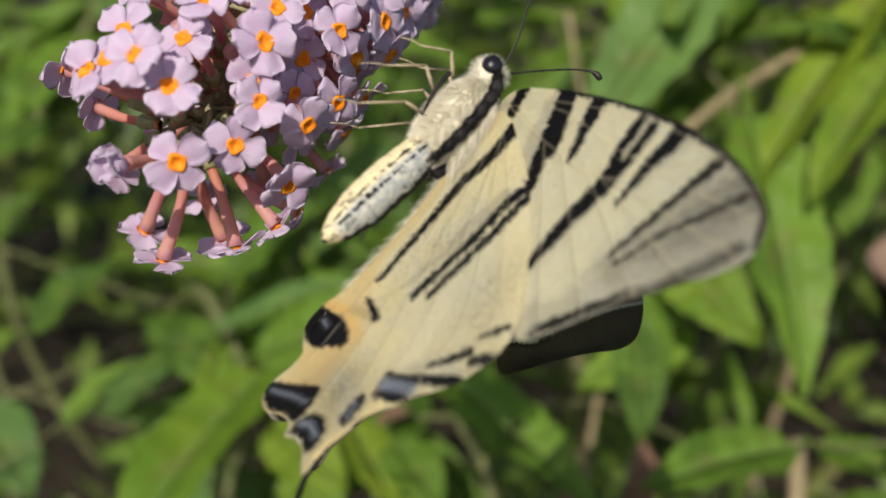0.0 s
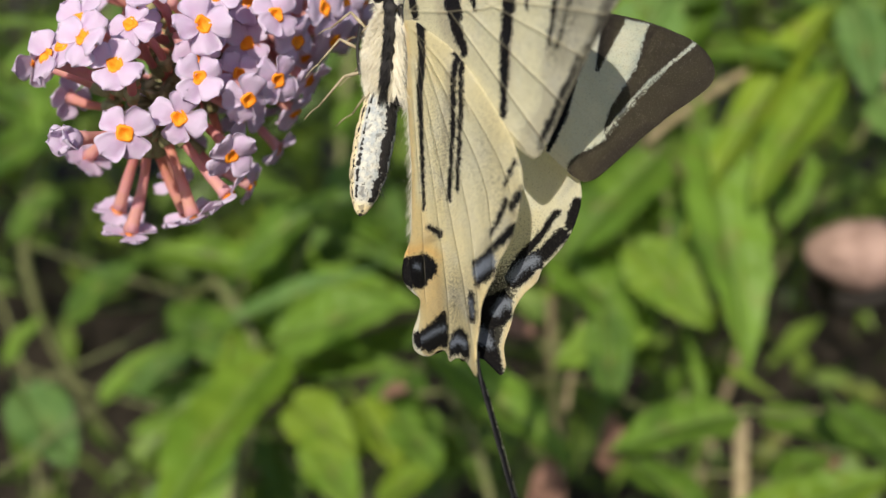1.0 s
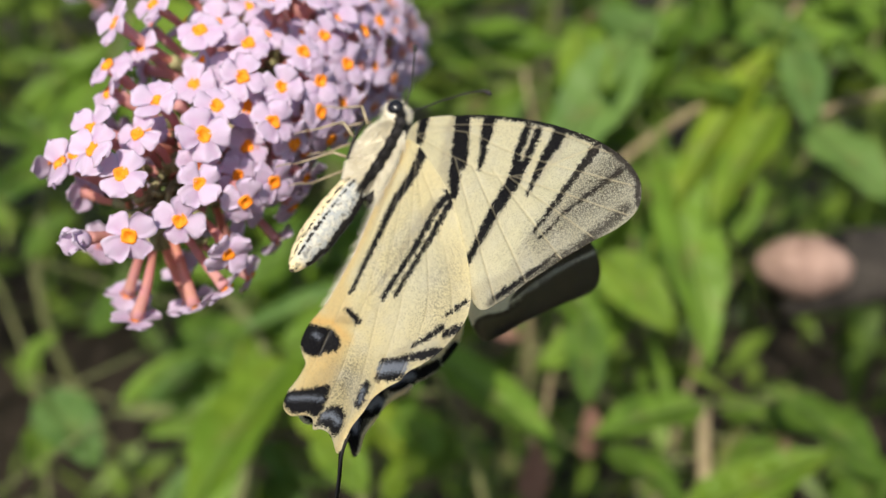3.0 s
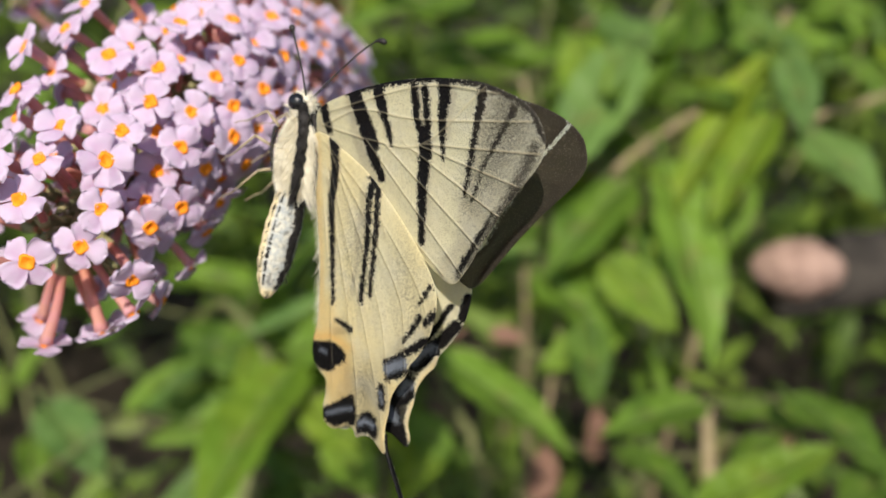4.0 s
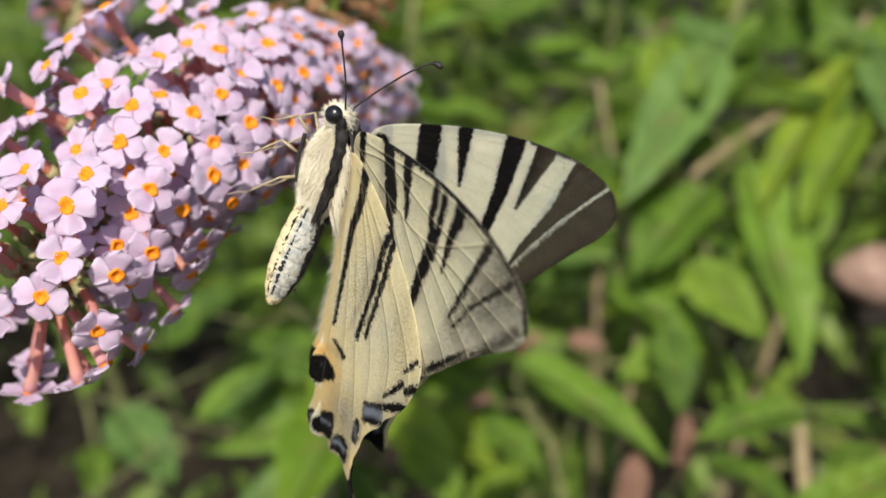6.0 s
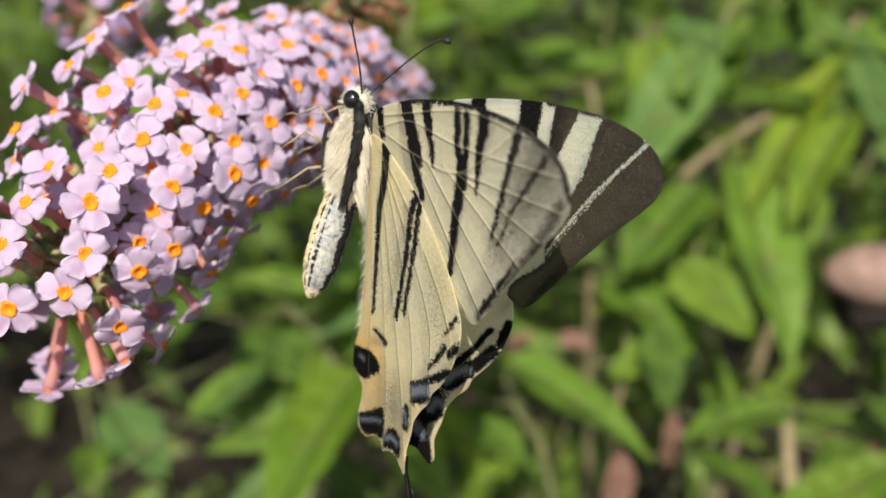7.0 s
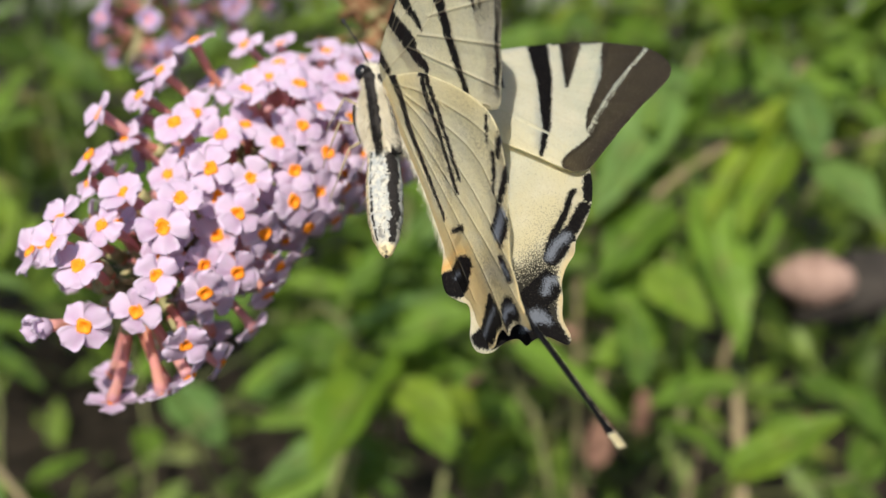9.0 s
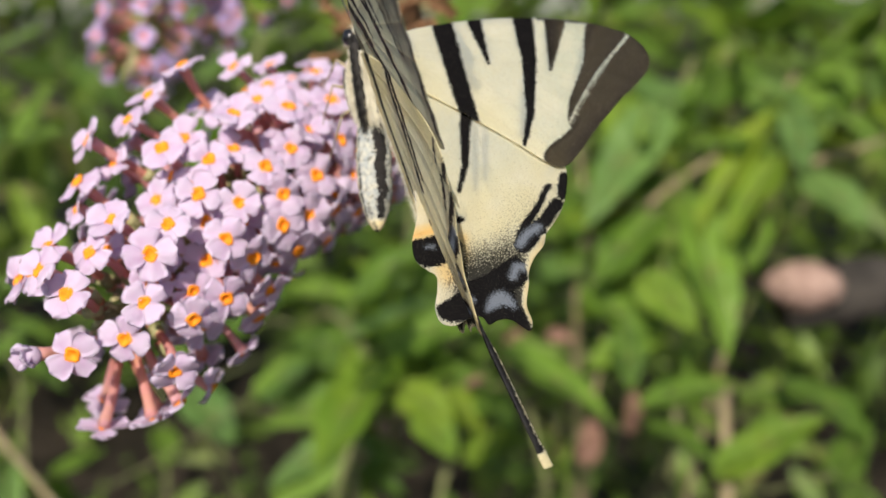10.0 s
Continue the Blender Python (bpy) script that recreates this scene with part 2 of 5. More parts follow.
def make_leaf(name, dark, light, yellow, single=False):
    m = Nodes(name, 0.48, 0.32)
    r = m.island() if single else m.random()
    col = m.mix(r, dark, light)
    col = m.mix(m.ramp(r, 0.92, 0.99, 0.0, 0.6), col, yellow)
    if single:
        col = m.mix(m.ramp(m.math("FRACT", m.math("MULTIPLY", r, 17.0)), 0.90, 0.96, 0.0, 0.7), col, (0.16, 0.11, 0.06))
    col = m.mix(m.ramp(m.noise(45 if single else 3.5, 3), 0.38, 0.66, 0.0, 0.5), col, light)
    col = m.mix(m.ramp(m.noise(30 if single else 2.6, 2), 0.52, 0.72, 0.0, 0.6), col, dark)
    col = m.mix(m.ramp(m.noise(150 if single else 11, 2), 0.60, 0.72, 0.0, 0.45), col, (0.20, 0.17, 0.05))
    col = m.mix(m.ramp(m.attr("vein"), 0.3, 1.0, 0.0, 0.25), col, (0.20, 0.28, 0.09))
    m.color(col)
    m.bump(m.math("ADD", m.noise(160 if single else 16, 3), m.math("MULTIPLY", m.attr("vein"), -1.5)), 0.6, 0.0012 if single else 0.004)
    m.translucent(m.mix(0.5, col, yellow), 0.34)
    return m.mat


leaf_mat = make_leaf("butterfly_bush_leaf", (0.045, 0.100, 0.014), (0.165, 0.285, 0.032), (0.26, 0.36, 0.03))
# brighter, yellower variant of the leaf colour
bright_leaf = make_leaf("bright_yellow_leaf", (0.115, 0.215, 0.018), (0.195, 0.285, 0.024), (0.30, 0.34, 0.02))
pale_leaf = make_leaf("pale_leaf", (0.085, 0.170, 0.040), (0.165, 0.275, 0.066), (0.22, 0.34, 0.06))
# dark end lowered below the nearer leaves: undergrowth shade put into the colour
hedge_mat = make_leaf("far_leaf", (0.020, 0.050, 0.010), (0.175, 0.270, 0.036), (0.26, 0.32, 0.04), True)
dry_leaf = make_simple("dry_leaf", (0.20, 0.10, 0.07), (0.40, 0.24, 0.18), 60, 0.8, 0.15, 0.6, 0.001, trans=0.2)
stem_mat = make_simple("woody_stem", (0.20, 0.15, 0.085), (0.38, 0.31, 0.19), 120, 0.8, 0.2, 0.6, 0.001)
green_stem = make_simple("green_stem", (0.10, 0.12, 0.045), (0.20, 0.20, 0.09), 120, 0.7, 0.2, 0.5, 0.001)
soil_mat = make_simple("leaf_litter_soil", (0.013, 0.011, 0.008), (0.055, 0.042, 0.030), 14, 0.95, 0.1, 0.9, 0.01, fine=130)
stone_mat = make_simple("pink_stone", (0.22, 0.14, 0.115), (0.40, 0.27, 0.225), 90, 0.85, 0.2, 0.6, 0.002)
log_mat = make_simple("dark_log", (0.025, 0.022, 0.020), (0.07, 0.06, 0.052), 60, 0.9, 0.2, 0.8, 0.003)

# ---- ground and distance ----
def build_ground():
    n, verts, faces = 60, [], []
    for i in range(n + 1):
        for j in range(n + 1):
            u, v = (i / n * 2 - 1), (j / n * 2 - 1)
            x, y = math.copysign(abs(u) ** 3, u) * 60, 1.2 + math.copysign(abs(v) ** 3, v) * 60
            z = 0.05 * noise.noise(Vector((x * 1.3, y * 1.3, 0))) + 0.015 * noise.noise(Vector((x * 7, y * 7, 3)))
            verts.append((x, y, z))
    for i in range(n):
        for j in range(n):
            a = i * (n + 1) + j
            faces.append((a, a + n + 1, a + n + 2, a + 1))
    tagged(new("ground", mesh_of("ground", verts, faces, soil_mat)), "bare dark soil under the bushes", "ground", kind="structure")


build_ground()


# ---- leaves and bushes ----
def leaf_mesh(name, mat, length, width, droop, fold, wave, seed, rows=12):
    """A lance-shaped leaf along +x: folded along its midrib, drooping, with a wavy toothed edge."""
    rnd = random.Random(seed)
    verts, faces, vein = [], [], []
    cols = (-1, -0.66, -0.3, -0.06, 0.06, 0.3, 0.66, 1)
    ph = rnd.uniform(0, 6)
    for i in range(rows + 1):
        u = i / rows
        w = width * 0.5 * (math.sin(math.pi * min(1, u * 0.94 + 0.05) ** 0.72) ** 0.85) * (1 + 0.05 * (-1) ** i)
        for c in cols:
            y = c * w
            z = fold * abs(y) - droop * length * u * u + wave * width * abs(c) * math.sin(u * 11 + ph + (c > 0) * 1.3)
            verts.append((u * length, y, z - (0.012 * width if abs(c) < 0.1 else 0)))
            vein.append(1.0 if abs(c) < 0.1 else (0.45 if i % 2 else 0.0) * (1 - abs(c)))
    k = len(cols)
    for i in range(rows):
        for j in range(k - 1):
            a = i * k + j
            faces.append((a, a + k, a + k + 1, a + 1))
    st = [(-0.18 * length, 0, 0.02 * length), (-0.05 * length, 0, 0.0), (0.12 * length, 0, -0.02 * width)]
    v2, f2 = tube(st, [width * 0.035, width * 0.03, width * 0.012], 5)
    base = len(verts)
    verts += [tuple(v) for v in v2]
    faces += [tuple(i + base for i in f) for f in f2]
    vein += [1.0] * len(v2)
    me = mesh_of(name, verts, faces, mat)
    me.attributes.new("vein", "FLOAT", "POINT").data.foreach_set("value", vein)
    return me


WIDTHS = ((0.19, 0.12, 0.30), (0.25, 0.10, 0.35), (0.34, 0.14, 0.22), (0.46, 0.16, 0.18), (0.58, 0.18, 0.12))
LEAVES = {tint: [leaf_mesh("leaf", mat, 1.0, w, d, f, 0.05, i) for i, (w, d, f) in enumerate(WIDTHS)] for tint, mat in (
    ("m", leaf_mat), ("y", bright_leaf), ("p", pale_leaf), ("d", dry_leaf))}


def leaf_pose(base, tip, roll):
    """From base to tip, turned about its length."""
    b, t = Vector(base), Vector(tip)
    x = (t - b).normalized()
    up = Vector((0, -0.45, 0.9))
    y = up.cross(x).normalized()
    z = x.cross(y)
    m = Matrix((x, y, z)).transposed().to_4x4()
    return Matrix.Translation(b) @ m @ Matrix.Rotation(radians(roll), 4, "X") @ Matrix.Diagonal(((t - b).length,) * 3 + (1,))


def shrub(label, foot, stems, leaves):
    """foot: where it grows from the soil; stems: (points, radius, material); leaves: (base, tip, roll, width, tint)."""
    root = tagged(new("shrub"), label, "shrub")
    foot = np.array(foot, float)
    root.location = foot
    inv = Matrix.Translation(-Vector(foot))
    lines = []
    for i, (pts, r, mat) in enumerate(stems):
        start = np.array(pts[0])
        low = foot + np.array((0.02 * math.cos(i * 2.4), 0.02 * math.sin(i * 2.4), -0.02))
        knee = low * 0.45 + start * 0.55 + np.array((0.0, 0.05, -0.06))
        P = catmull([low, knee, *pts], 0.02)
        lines.append(P[len(P) // 2:])
        n = len(P)
        rr = np.linspace(r * 1.25, r * 0.6, n) * (1 + 0.08 * np.sin(np.arange(n) * 1.1))
        v, f = tube([p - foot for p in P], rr, 8)
        part("stem", mesh_of("stem", v, f, mat), root)
    wood = np.concatenate(lines)
    for base, tip, roll, k, tint in leaves:
        part("dry_leaf" if tint == "d" else "leaf", LEAVES[tint][k], root, at=inv @ leaf_pose(base, tip, roll))
        b = np.array(base)
        near = wood[np.argmin(np.linalg.norm(wood - b, axis=1))]
        if np.linalg.norm(near - b) > 0.008:
            bend = (b + near) / 2 + np.array((0, 0.012, -0.01))
            v, f = tube(catmull([near - foot, bend - foot, b - foot], 0.03), 0.0009, 5)
            part("twig", mesh_of("twig", v, f, green_stem), root)
    return root


def wild_leaves(rnd, stems, count, size):
    """Leaves that spring in pairs from the stems."""
    out = []
    for i in range(count):
        pts = catmull(rnd.choice(stems)[0], 0.02)
        p = Vector(pts[rnd.randrange(len(pts) // 4, len(pts))])
        a = rnd.uniform(0, 2 * math.pi)
        d = Vector((math.cos(a), math.sin(a) * 0.8 - 0.25, rnd.uniform(-0.75, 0.55))).normalized()
        l = rnd.uniform(*size)
        out.append((p + d * 0.008, p + d * l, rnd.uniform(-50, 50), rnd.randrange(1, 4), rnd.choice("mmmmmpy")))
    return out


stems = [
    ([(0.096, 0.639, 0.822), (0.138, 0.619, 0.868), (0.158, 0.614, 0.888), (0.195, 0.628, 0.907), (0.225, 0.645, 0.931), (0.253, 0.672, 0.957)], 0.0034, stem_mat),
    ([(0.226, 0.643, 0.862), (0.236, 0.622, 0.895), (0.261, 0.623, 0.902), (0.305, 0.634, 0.913)], 0.0034, stem_mat),
]
leaves = [
    ((0.223, 0.625, 0.934), (0.141, 0.552, 0.855), 25, 0, "y"),
    ((0.162, 0.591, 0.882), (0.176, 0.504, 0.811), -12, 2, "m"),
    ((0.219, 0.595, 0.907), (0.172, 0.544, 0.870), 20, 2, "y"),
    ((0.179, 0.596, 0.870), (0.142, 0.546, 0.836), 10, 2, "m"),
    ((0.145, 0.610, 0.940), (0.090, 0.543, 0.883), -10, 2, "p"),
    ((0.120, 0.624, 0.944), (0.116, 0.571, 0.909), 15, 3, "y"),
    ((0.177, 0.635, 0.956), (0.145, 0.594, 0.921), 30, 3, "m"),
    ((0.134, 0.646, 0.952), (0.173, 0.608, 0.939), -5, 4, "p"),
    ((0.232, 0.614, 0.935), (0.230, 0.573, 0.906), 10, 3, "p"),
    ((0.238, 0.591, 0.897), (0.260, 0.542, 0.881), 0, 4, "p"),
    ((0.209, 0.661, 0.946), (0.246, 0.627, 0.946), 0, 4, "p"),
]
shrub("butterfly bush with long hanging lance-shaped leaves, sunlit", (0.16, 0.78, 0.0), stems, leaves + wild_leaves(random.Random(31), stems, 14, (0.04, 0.08)))

stems = [
    ([(0.163, 0.607, 0.645), (0.165, 0.630, 0.769), (0.150, 0.652, 0.890), (0.190, 0.680, 0.991)], 0.004, green_stem),
    ([(0.104, 0.617, 0.848), (0.143, 0.635, 0.913), (0.194, 0.660, 0.962), (0.233, 0.68, 1.018)], 0.0026, green_stem),
]
leaves = [
    ((0.142, 0.598, 0.868), (0.095, 0.551, 0.844), 15, 4, "m"),
    ((0.097, 0.596, 0.819), (0.131, 0.547, 0.806), -10, 4, "m"),
    ((0.129, 0.567, 0.835), (0.157, 0.528, 0.816), 20, 4, "y"),
    ((0.118, 0.558, 0.804), (0.117, 0.518, 0.779), 0, 3, "m"),
    ((0.043, 0.779, 0.919), (0.125, 0.735, 0.931), 0, 3, "m"),
    ((0.074, 0.679, 0.814), (0.114, 0.644, 0.810), 0, 4, "p"),
    ((0.144, 0.594, 0.790), (0.097, 0.561, 0.778), -20, 3, "m"),
    ((0.230, 0.663, 0.857), (0.215, 0.622, 0.827), 0, 3, "m"),
    ((0.289, 0.705, 0.935), (0.302, 0.678, 0.951), 10, 4, "m"),
]
shrub("butterfly bush with broad green leaves, some yellowing", (0.12, 0.80, 0.0), stems, leaves + wild_leaves(random.Random(35), stems, 44, (0.04, 0.09)))

stems = [
    ([(0.167, 0.478, 0.729), (0.169, 0.498, 0.759), (0.171, 0.515, 0.780)], 0.0056, stem_mat),
    ([(0.067, 0.539, 0.704), (0.047, 0.557, 0.755), (0.036, 0.587, 0.781)], 0.003, green_stem),
]
leaves = [
    ((0.039, 0.529, 0.799), (0.099, 0.469, 0.788), -15, 2, "m"),
    ((0.163, 0.497, 0.788), (0.111, 0.471, 0.794), 18, 3, "m"),
    ((0.182, 0.523, 0.774), (0.211, 0.492, 0.781), -10, 3, "m"),
    ((0.205, 0.496, 0.792), (0.229, 0.442, 0.792), -15, 4, "m"),
    ((0.124, 0.493, 0.767), (0.150, 0.450, 0.771), -20, 3, "m"),
    ((0.158, 0.473, 0.745), (0.207, 0.453, 0.792), 15, 2, "y"),
    ((0.185, 0.505, 0.750), (0.198, 0.490, 0.774), 20, 4, "m"),
    ((0.024, 0.521, 0.770), (0.043, 0.488, 0.770), 0, 4, "m"),
    ((0.222, 0.460, 0.751), (0.230, 0.450, 0.785), 0, 4, "m"),
]
shrub("low young butterfly bush with arching pale green leaves", (0.15, 0.60, 0.0), stems, leaves)

stems = [
    ([(-0.058, 0.534, 0.710), (-0.047, 0.563, 0.756), (-0.061, 0.585, 0.788), (-0.109, 0.651, 0.799)], 0.004, green_stem),
    ([(-0.010, 0.535, 0.622), (0.005, 0.559, 0.714), (0.036, 0.588, 0.784), (0.045, 0.616, 0.849)], 0.0035, green_stem),
]
leaves = [
    ((-0.037, 0.552, 0.783), (-0.073, 0.458, 0.765), 20, 3, "y"),
    ((-0.061, 0.566, 0.794), (0.007, 0.562, 0.830), -20, 1, "p"),
    ((-0.037, 0.555, 0.791), (0.020, 0.539, 0.822), 10, 3, "m"),
    ((-0.145, 0.572, 0.794), (-0.108, 0.565, 0.828), 10, 3, "m"),
    ((-0.061, 0.594, 0.812), (-0.018, 0.593, 0.857), -10, 4, "m"),
    ((-0.026, 0.528, 0.773), (0.006, 0.496, 0.770), 15, 4, "y"),
    ((0.003, 0.538, 0.768), (0.026, 0.504, 0.760), -15, 4, "y"),
    ((-0.014, 0.514, 0.764), (0.008, 0.480, 0.754), 10, 4, "y"),
    ((0.015, 0.505, 0.736), (0.037, 0.495, 0.763), 0, 4, "y"),
    ((-0.172, 0.566, 0.755), (-0.135, 0.530, 0.740), 0, 4, "p"),
]
shrub("butterfly bush with large bright green leaves in the sun", (-0.03, 0.66, 0.0), stems, leaves + wild_leaves(random.Random(38), stems, 18, (0.035, 0.07)))

leaves = [
    ((-0.122, 0.641, 0.747), (-0.084, 0.634, 0.779), 0, 4, "m"),
    ((-0.219, 0.666, 0.800), (-0.191, 0.669, 0.831), 10, 3, "m"),
    ((-0.133, 0.604, 0.738), (-0.096, 0.596, 0.766), 0, 4, "p"),
    ((-0.019, 0.689, 0.828), (0.017, 0.653, 0.813), 0, 4, "m"),
    ((-0.217, 0.631, 0.736), (-0.196, 0.633, 0.765), 0, 3, "m"),
    ((-0.075, 0.586, 0.736), (-0.035, 0.578, 0.767), 20, 2, "m"),
]
stems = [([(-0.076, 0.560, 0.642), (-0.063, 0.590, 0.715), (-0.049, 0.610, 0.775), (-0.030, 0.640, 0.829)], 0.004, green_stem)]
shrub("butterfly bush with narrow green leaves, half shaded", (-0.09, 0.72, 0.0), stems, leaves + wild_leaves(random.Random(32), stems, 48, (0.04, 0.08)))

leaves = [
    ((0.116, 0.510, 0.753), (0.118, 0.508, 0.780), 40, 4, "d"),
    ((0.086, 0.487, 0.743), (0.090, 0.486, 0.772), 30, 4, "d"),
    ((0.069, 0.568, 0.795), (0.084, 0.557, 0.796), 20, 4, "d"),
    ((0.040, 0.568, 0.789), (0.052, 0.561, 0.801), 0, 4, "d"),
    ((0.197, 0.498, 0.764), (0.206, 0.490, 0.774), 30, 4, "d"),
    ((0.132, 0.717, 0.940), (0.148, 0.698, 0.952), 0, 4, "d"),
    ((0.044, 0.744, 0.944), (0.064, 0.725, 0.953), 0, 4, "d"),
    ((0.014, 0.542, 0.769), (0.025, 0.534, 0.779), 0, 4, "d"),
]
stems = [([(0.10, 0.58, 0.70), (0.11, 0.60, 0.80), (0.09, 0.64, 0.92)], 0.002, stem_mat)]
shrub("dead twig with dry reddish brown leaves", (0.09, 0.66, 0.0), stems, leaves)

stems = [
    ([(-0.237, 0.414, 0.816), (-0.215, 0.407, 0.789), (-0.189, 0.400, 0.758), (-0.169, 0.393, 0.730)], 0.003, stem_mat),
    ([(-0.304, 0.596, 0.648), (-0.312, 0.617, 0.729), (-0.337, 0.637, 0.810), (-0.353, 0.668, 0.931)], 0.0022, green_stem),
    ([(-0.222, 0.640, 0.573), (-0.231, 0.674, 0.704), (-0.277, 0.707, 0.836), (-0.313, 0.741, 0.967)], 0.002, green_stem),
]
leaves = [
    ((-0.286, 0.530, 0.789), (-0.258, 0.538, 0.817), 10, 2, "m"),
    ((-0.291, 0.605, 0.918), (-0.269, 0.626, 0.958), 20, 1, "m"),
    ((-0.303, 0.620, 0.977), (-0.265, 0.626, 0.999), -10, 2, "p"),
    ((-0.276, 0.589, 0.856), (-0.291, 0.598, 0.893), 10, 2, "m"),
    ((-0.123, 0.547, 0.760), (-0.097, 0.555, 0.788), 0, 2, "m"),
]
shrub("shaded green bush with small leaves", (-0.28, 0.66, 0.0), stems, leaves + wild_leaves(random.Random(33), stems, 24, (0.04, 0.09)))

stems = [
    ([(-0.042, 0.656, 0.615), (-0.033, 0.702, 0.790), (-0.015, 0.758, 0.965), (-0.006, 0.792, 1.054)], 0.004, green_stem),
    ([(0.096, 0.701, 0.694), (0.110, 0.748, 0.873), (0.140, 0.806, 1.053)], 0.0018, green_stem),
    ([(-0.222, 0.686, 0.748), (-0.168, 0.733, 0.922), (-0.126, 0.789, 1.055)], 0.004, green_stem),
    ([(0.278, 0.690, 0.870), (0.295, 0.698, 0.899), (0.321, 0.710, 0.944), (0.338, 0.727, 1.006)], 0.0024, green_stem),
]
leaves = [
    ((0.038, 0.686, 0.960), (0.092, 0.694, 0.984), 10, 3, "m"),
    ((-0.011, 0.660, 0.946), (0.034, 0.677, 0.965), -15, 3, "m"),
    ((-0.079, 0.689, 0.985), (-0.037, 0.699, 1.017), 0, 2, "m"),
]
shrub("sparse bush behind the flower, green leaves", (-0.03, 0.90, 0.0), stems, leaves + wild_leaves(random.Random(34), stems, 130, (0.045, 0.10)))


def build_far_hedge():
    """The mass of foliage behind: many small leaves, too far to pick apart."""
    rnd = random.Random(12)
    verts, faces, vein = [], [], []
    for i in range(16000):
        far = i > 9000
        x, y = (rnd.uniform(-3.2, 3.4), rnd.uniform(2.0, 3.4)) if far else (rnd.uniform(-1.6, 1.9), 0.90 + abs(rnd.gauss(0, 0.42)))
        z = rnd.uniform(0.02, 2.6 if far else 1.75)
        if not far and noise.noise(Vector((x * 4.2, y * 2, z * 4.2))) < -0.18 - 0.6 * max(0.0, min(0.4, z - 0.85)) + (1.2 if x < 0.02 else 0.6) * max(0.0, (0.84 if x < 0.02 else 0.66) - z):
            continue
        l = rnd.uniform(0.04, 0.10) * (2.2 if far else 1)
        d = Vector((rnd.uniform(-1, 1), rnd.uniform(-1, 0.3), rnd.uniform(-1, 0.6))).normalized()
        s = d.cross(Vector((rnd.uniform(-1, 1), rnd.uniform(-1, 1), rnd.uniform(0.2, 1)))).normalized() * l * 0.17
        nrm = d.cross(s).normalized()
        c = Vector((x, y, z))
        n = len(verts)
        verts += [c, c + d * l * 0.35 + s - nrm * l * 0.03, c + d * l * 0.35 + nrm * l * 0.04, c + d * l * 0.35 - s - nrm * l * 0.03,
                  c + d * l - Vector((0, 0, l * 0.15))]
        faces += [(n, n + 1, n + 2), (n, n + 2, n + 3), (n + 1, n + 4, n + 2), (n + 2, n + 4, n + 3)]
        vein += [0.6, 0, 0.6, 0, 0.2]
    me = mesh_of("hedge", verts, faces, hedge_mat)
    me.attributes.new("vein", "FLOAT", "POINT").data.foreach_set("value", vein)
    tagged(new("hedge", me), "dense shaded green foliage behind the flower", "foliage", kind="stuff")


build_far_hedge()


def build_stone():
    v, f = ball((0, 0, 0), (0.025, 0.018, 0.017), 24, 32)
    out = []
    for p in v:
        q = Vector(p)
        out.append(q * (1 + 0.22 * noise.noise(q * 38) + 0.06 * noise.noise(q * 120)))
    ob = tagged(new("stone", mesh_of("stone", out, f, stone_mat)), "smooth pale pink rounded stone on a dark log", "stone")
    ob.matrix_basis = Matrix.Translation((0.2415, 0.5931, 0.8208)) @ Matrix.Rotation(radians(-6), 4, "Y")
    pts = catmull([(0.2335, 0.6107, 0.8019), (0.2815, 0.6163, 0.8109), (0.3378, 0.6206, 0.8137), (0.4092, 0.6370, 0.8100), (0.53, 0.66, 0.72), (0.64, 0.70, 0.42), (0.70, 0.72, -0.02)], 0.02)
    v, f = tube(pts, [0.020 + 0.003 * math.sin(i * 0.9) for i in range(len(pts))], 14)
    tagged(new("log", mesh_of("log", v, f, log_mat)), "dark weathered branch leaning through the bush", "log")


build_stone()


# ---- the flower ----
AXIS = catmull([(-9.6, 11.8, 6), (-1.4, 1.4, 12.9), (6.9, -9, 21), (14.5, -17, 37), (22, -22, 62), (30, -26, 95), (38, -28, 135), (46, -24, 185)], 0.5)
AXIS_S = np.concatenate(([0], np.cumsum(np.linalg.norm(np.diff(AXIS, axis=0), axis=1))))


def axis_at(s):
    c = max(s, 0.0)
    p = np.array([np.interp(c, AXIS_S, AXIS[:, k]) for k in range(3)])
    e = np.array([np.interp(c + 1, AXIS_S, AXIS[:, k]) - np.interp(max(c - 1, 0), AXIS_S, AXIS[:, k]) for k in range(3)])
    e /= np.linalg.norm(e)
    if s < 0:
        p = AXIS[0] + s * e
    u = np.cross(e, (0, 0, 1.0))
    u /= np.linalg.norm(u)
    return p, e, u, np.cross(e, u)


def on_panicle(s, phi, r):
    p, e, u, w = axis_at(s)
    return p + r * (math.cos(radians(phi)) * u + math.sin(radians(phi)) * w)


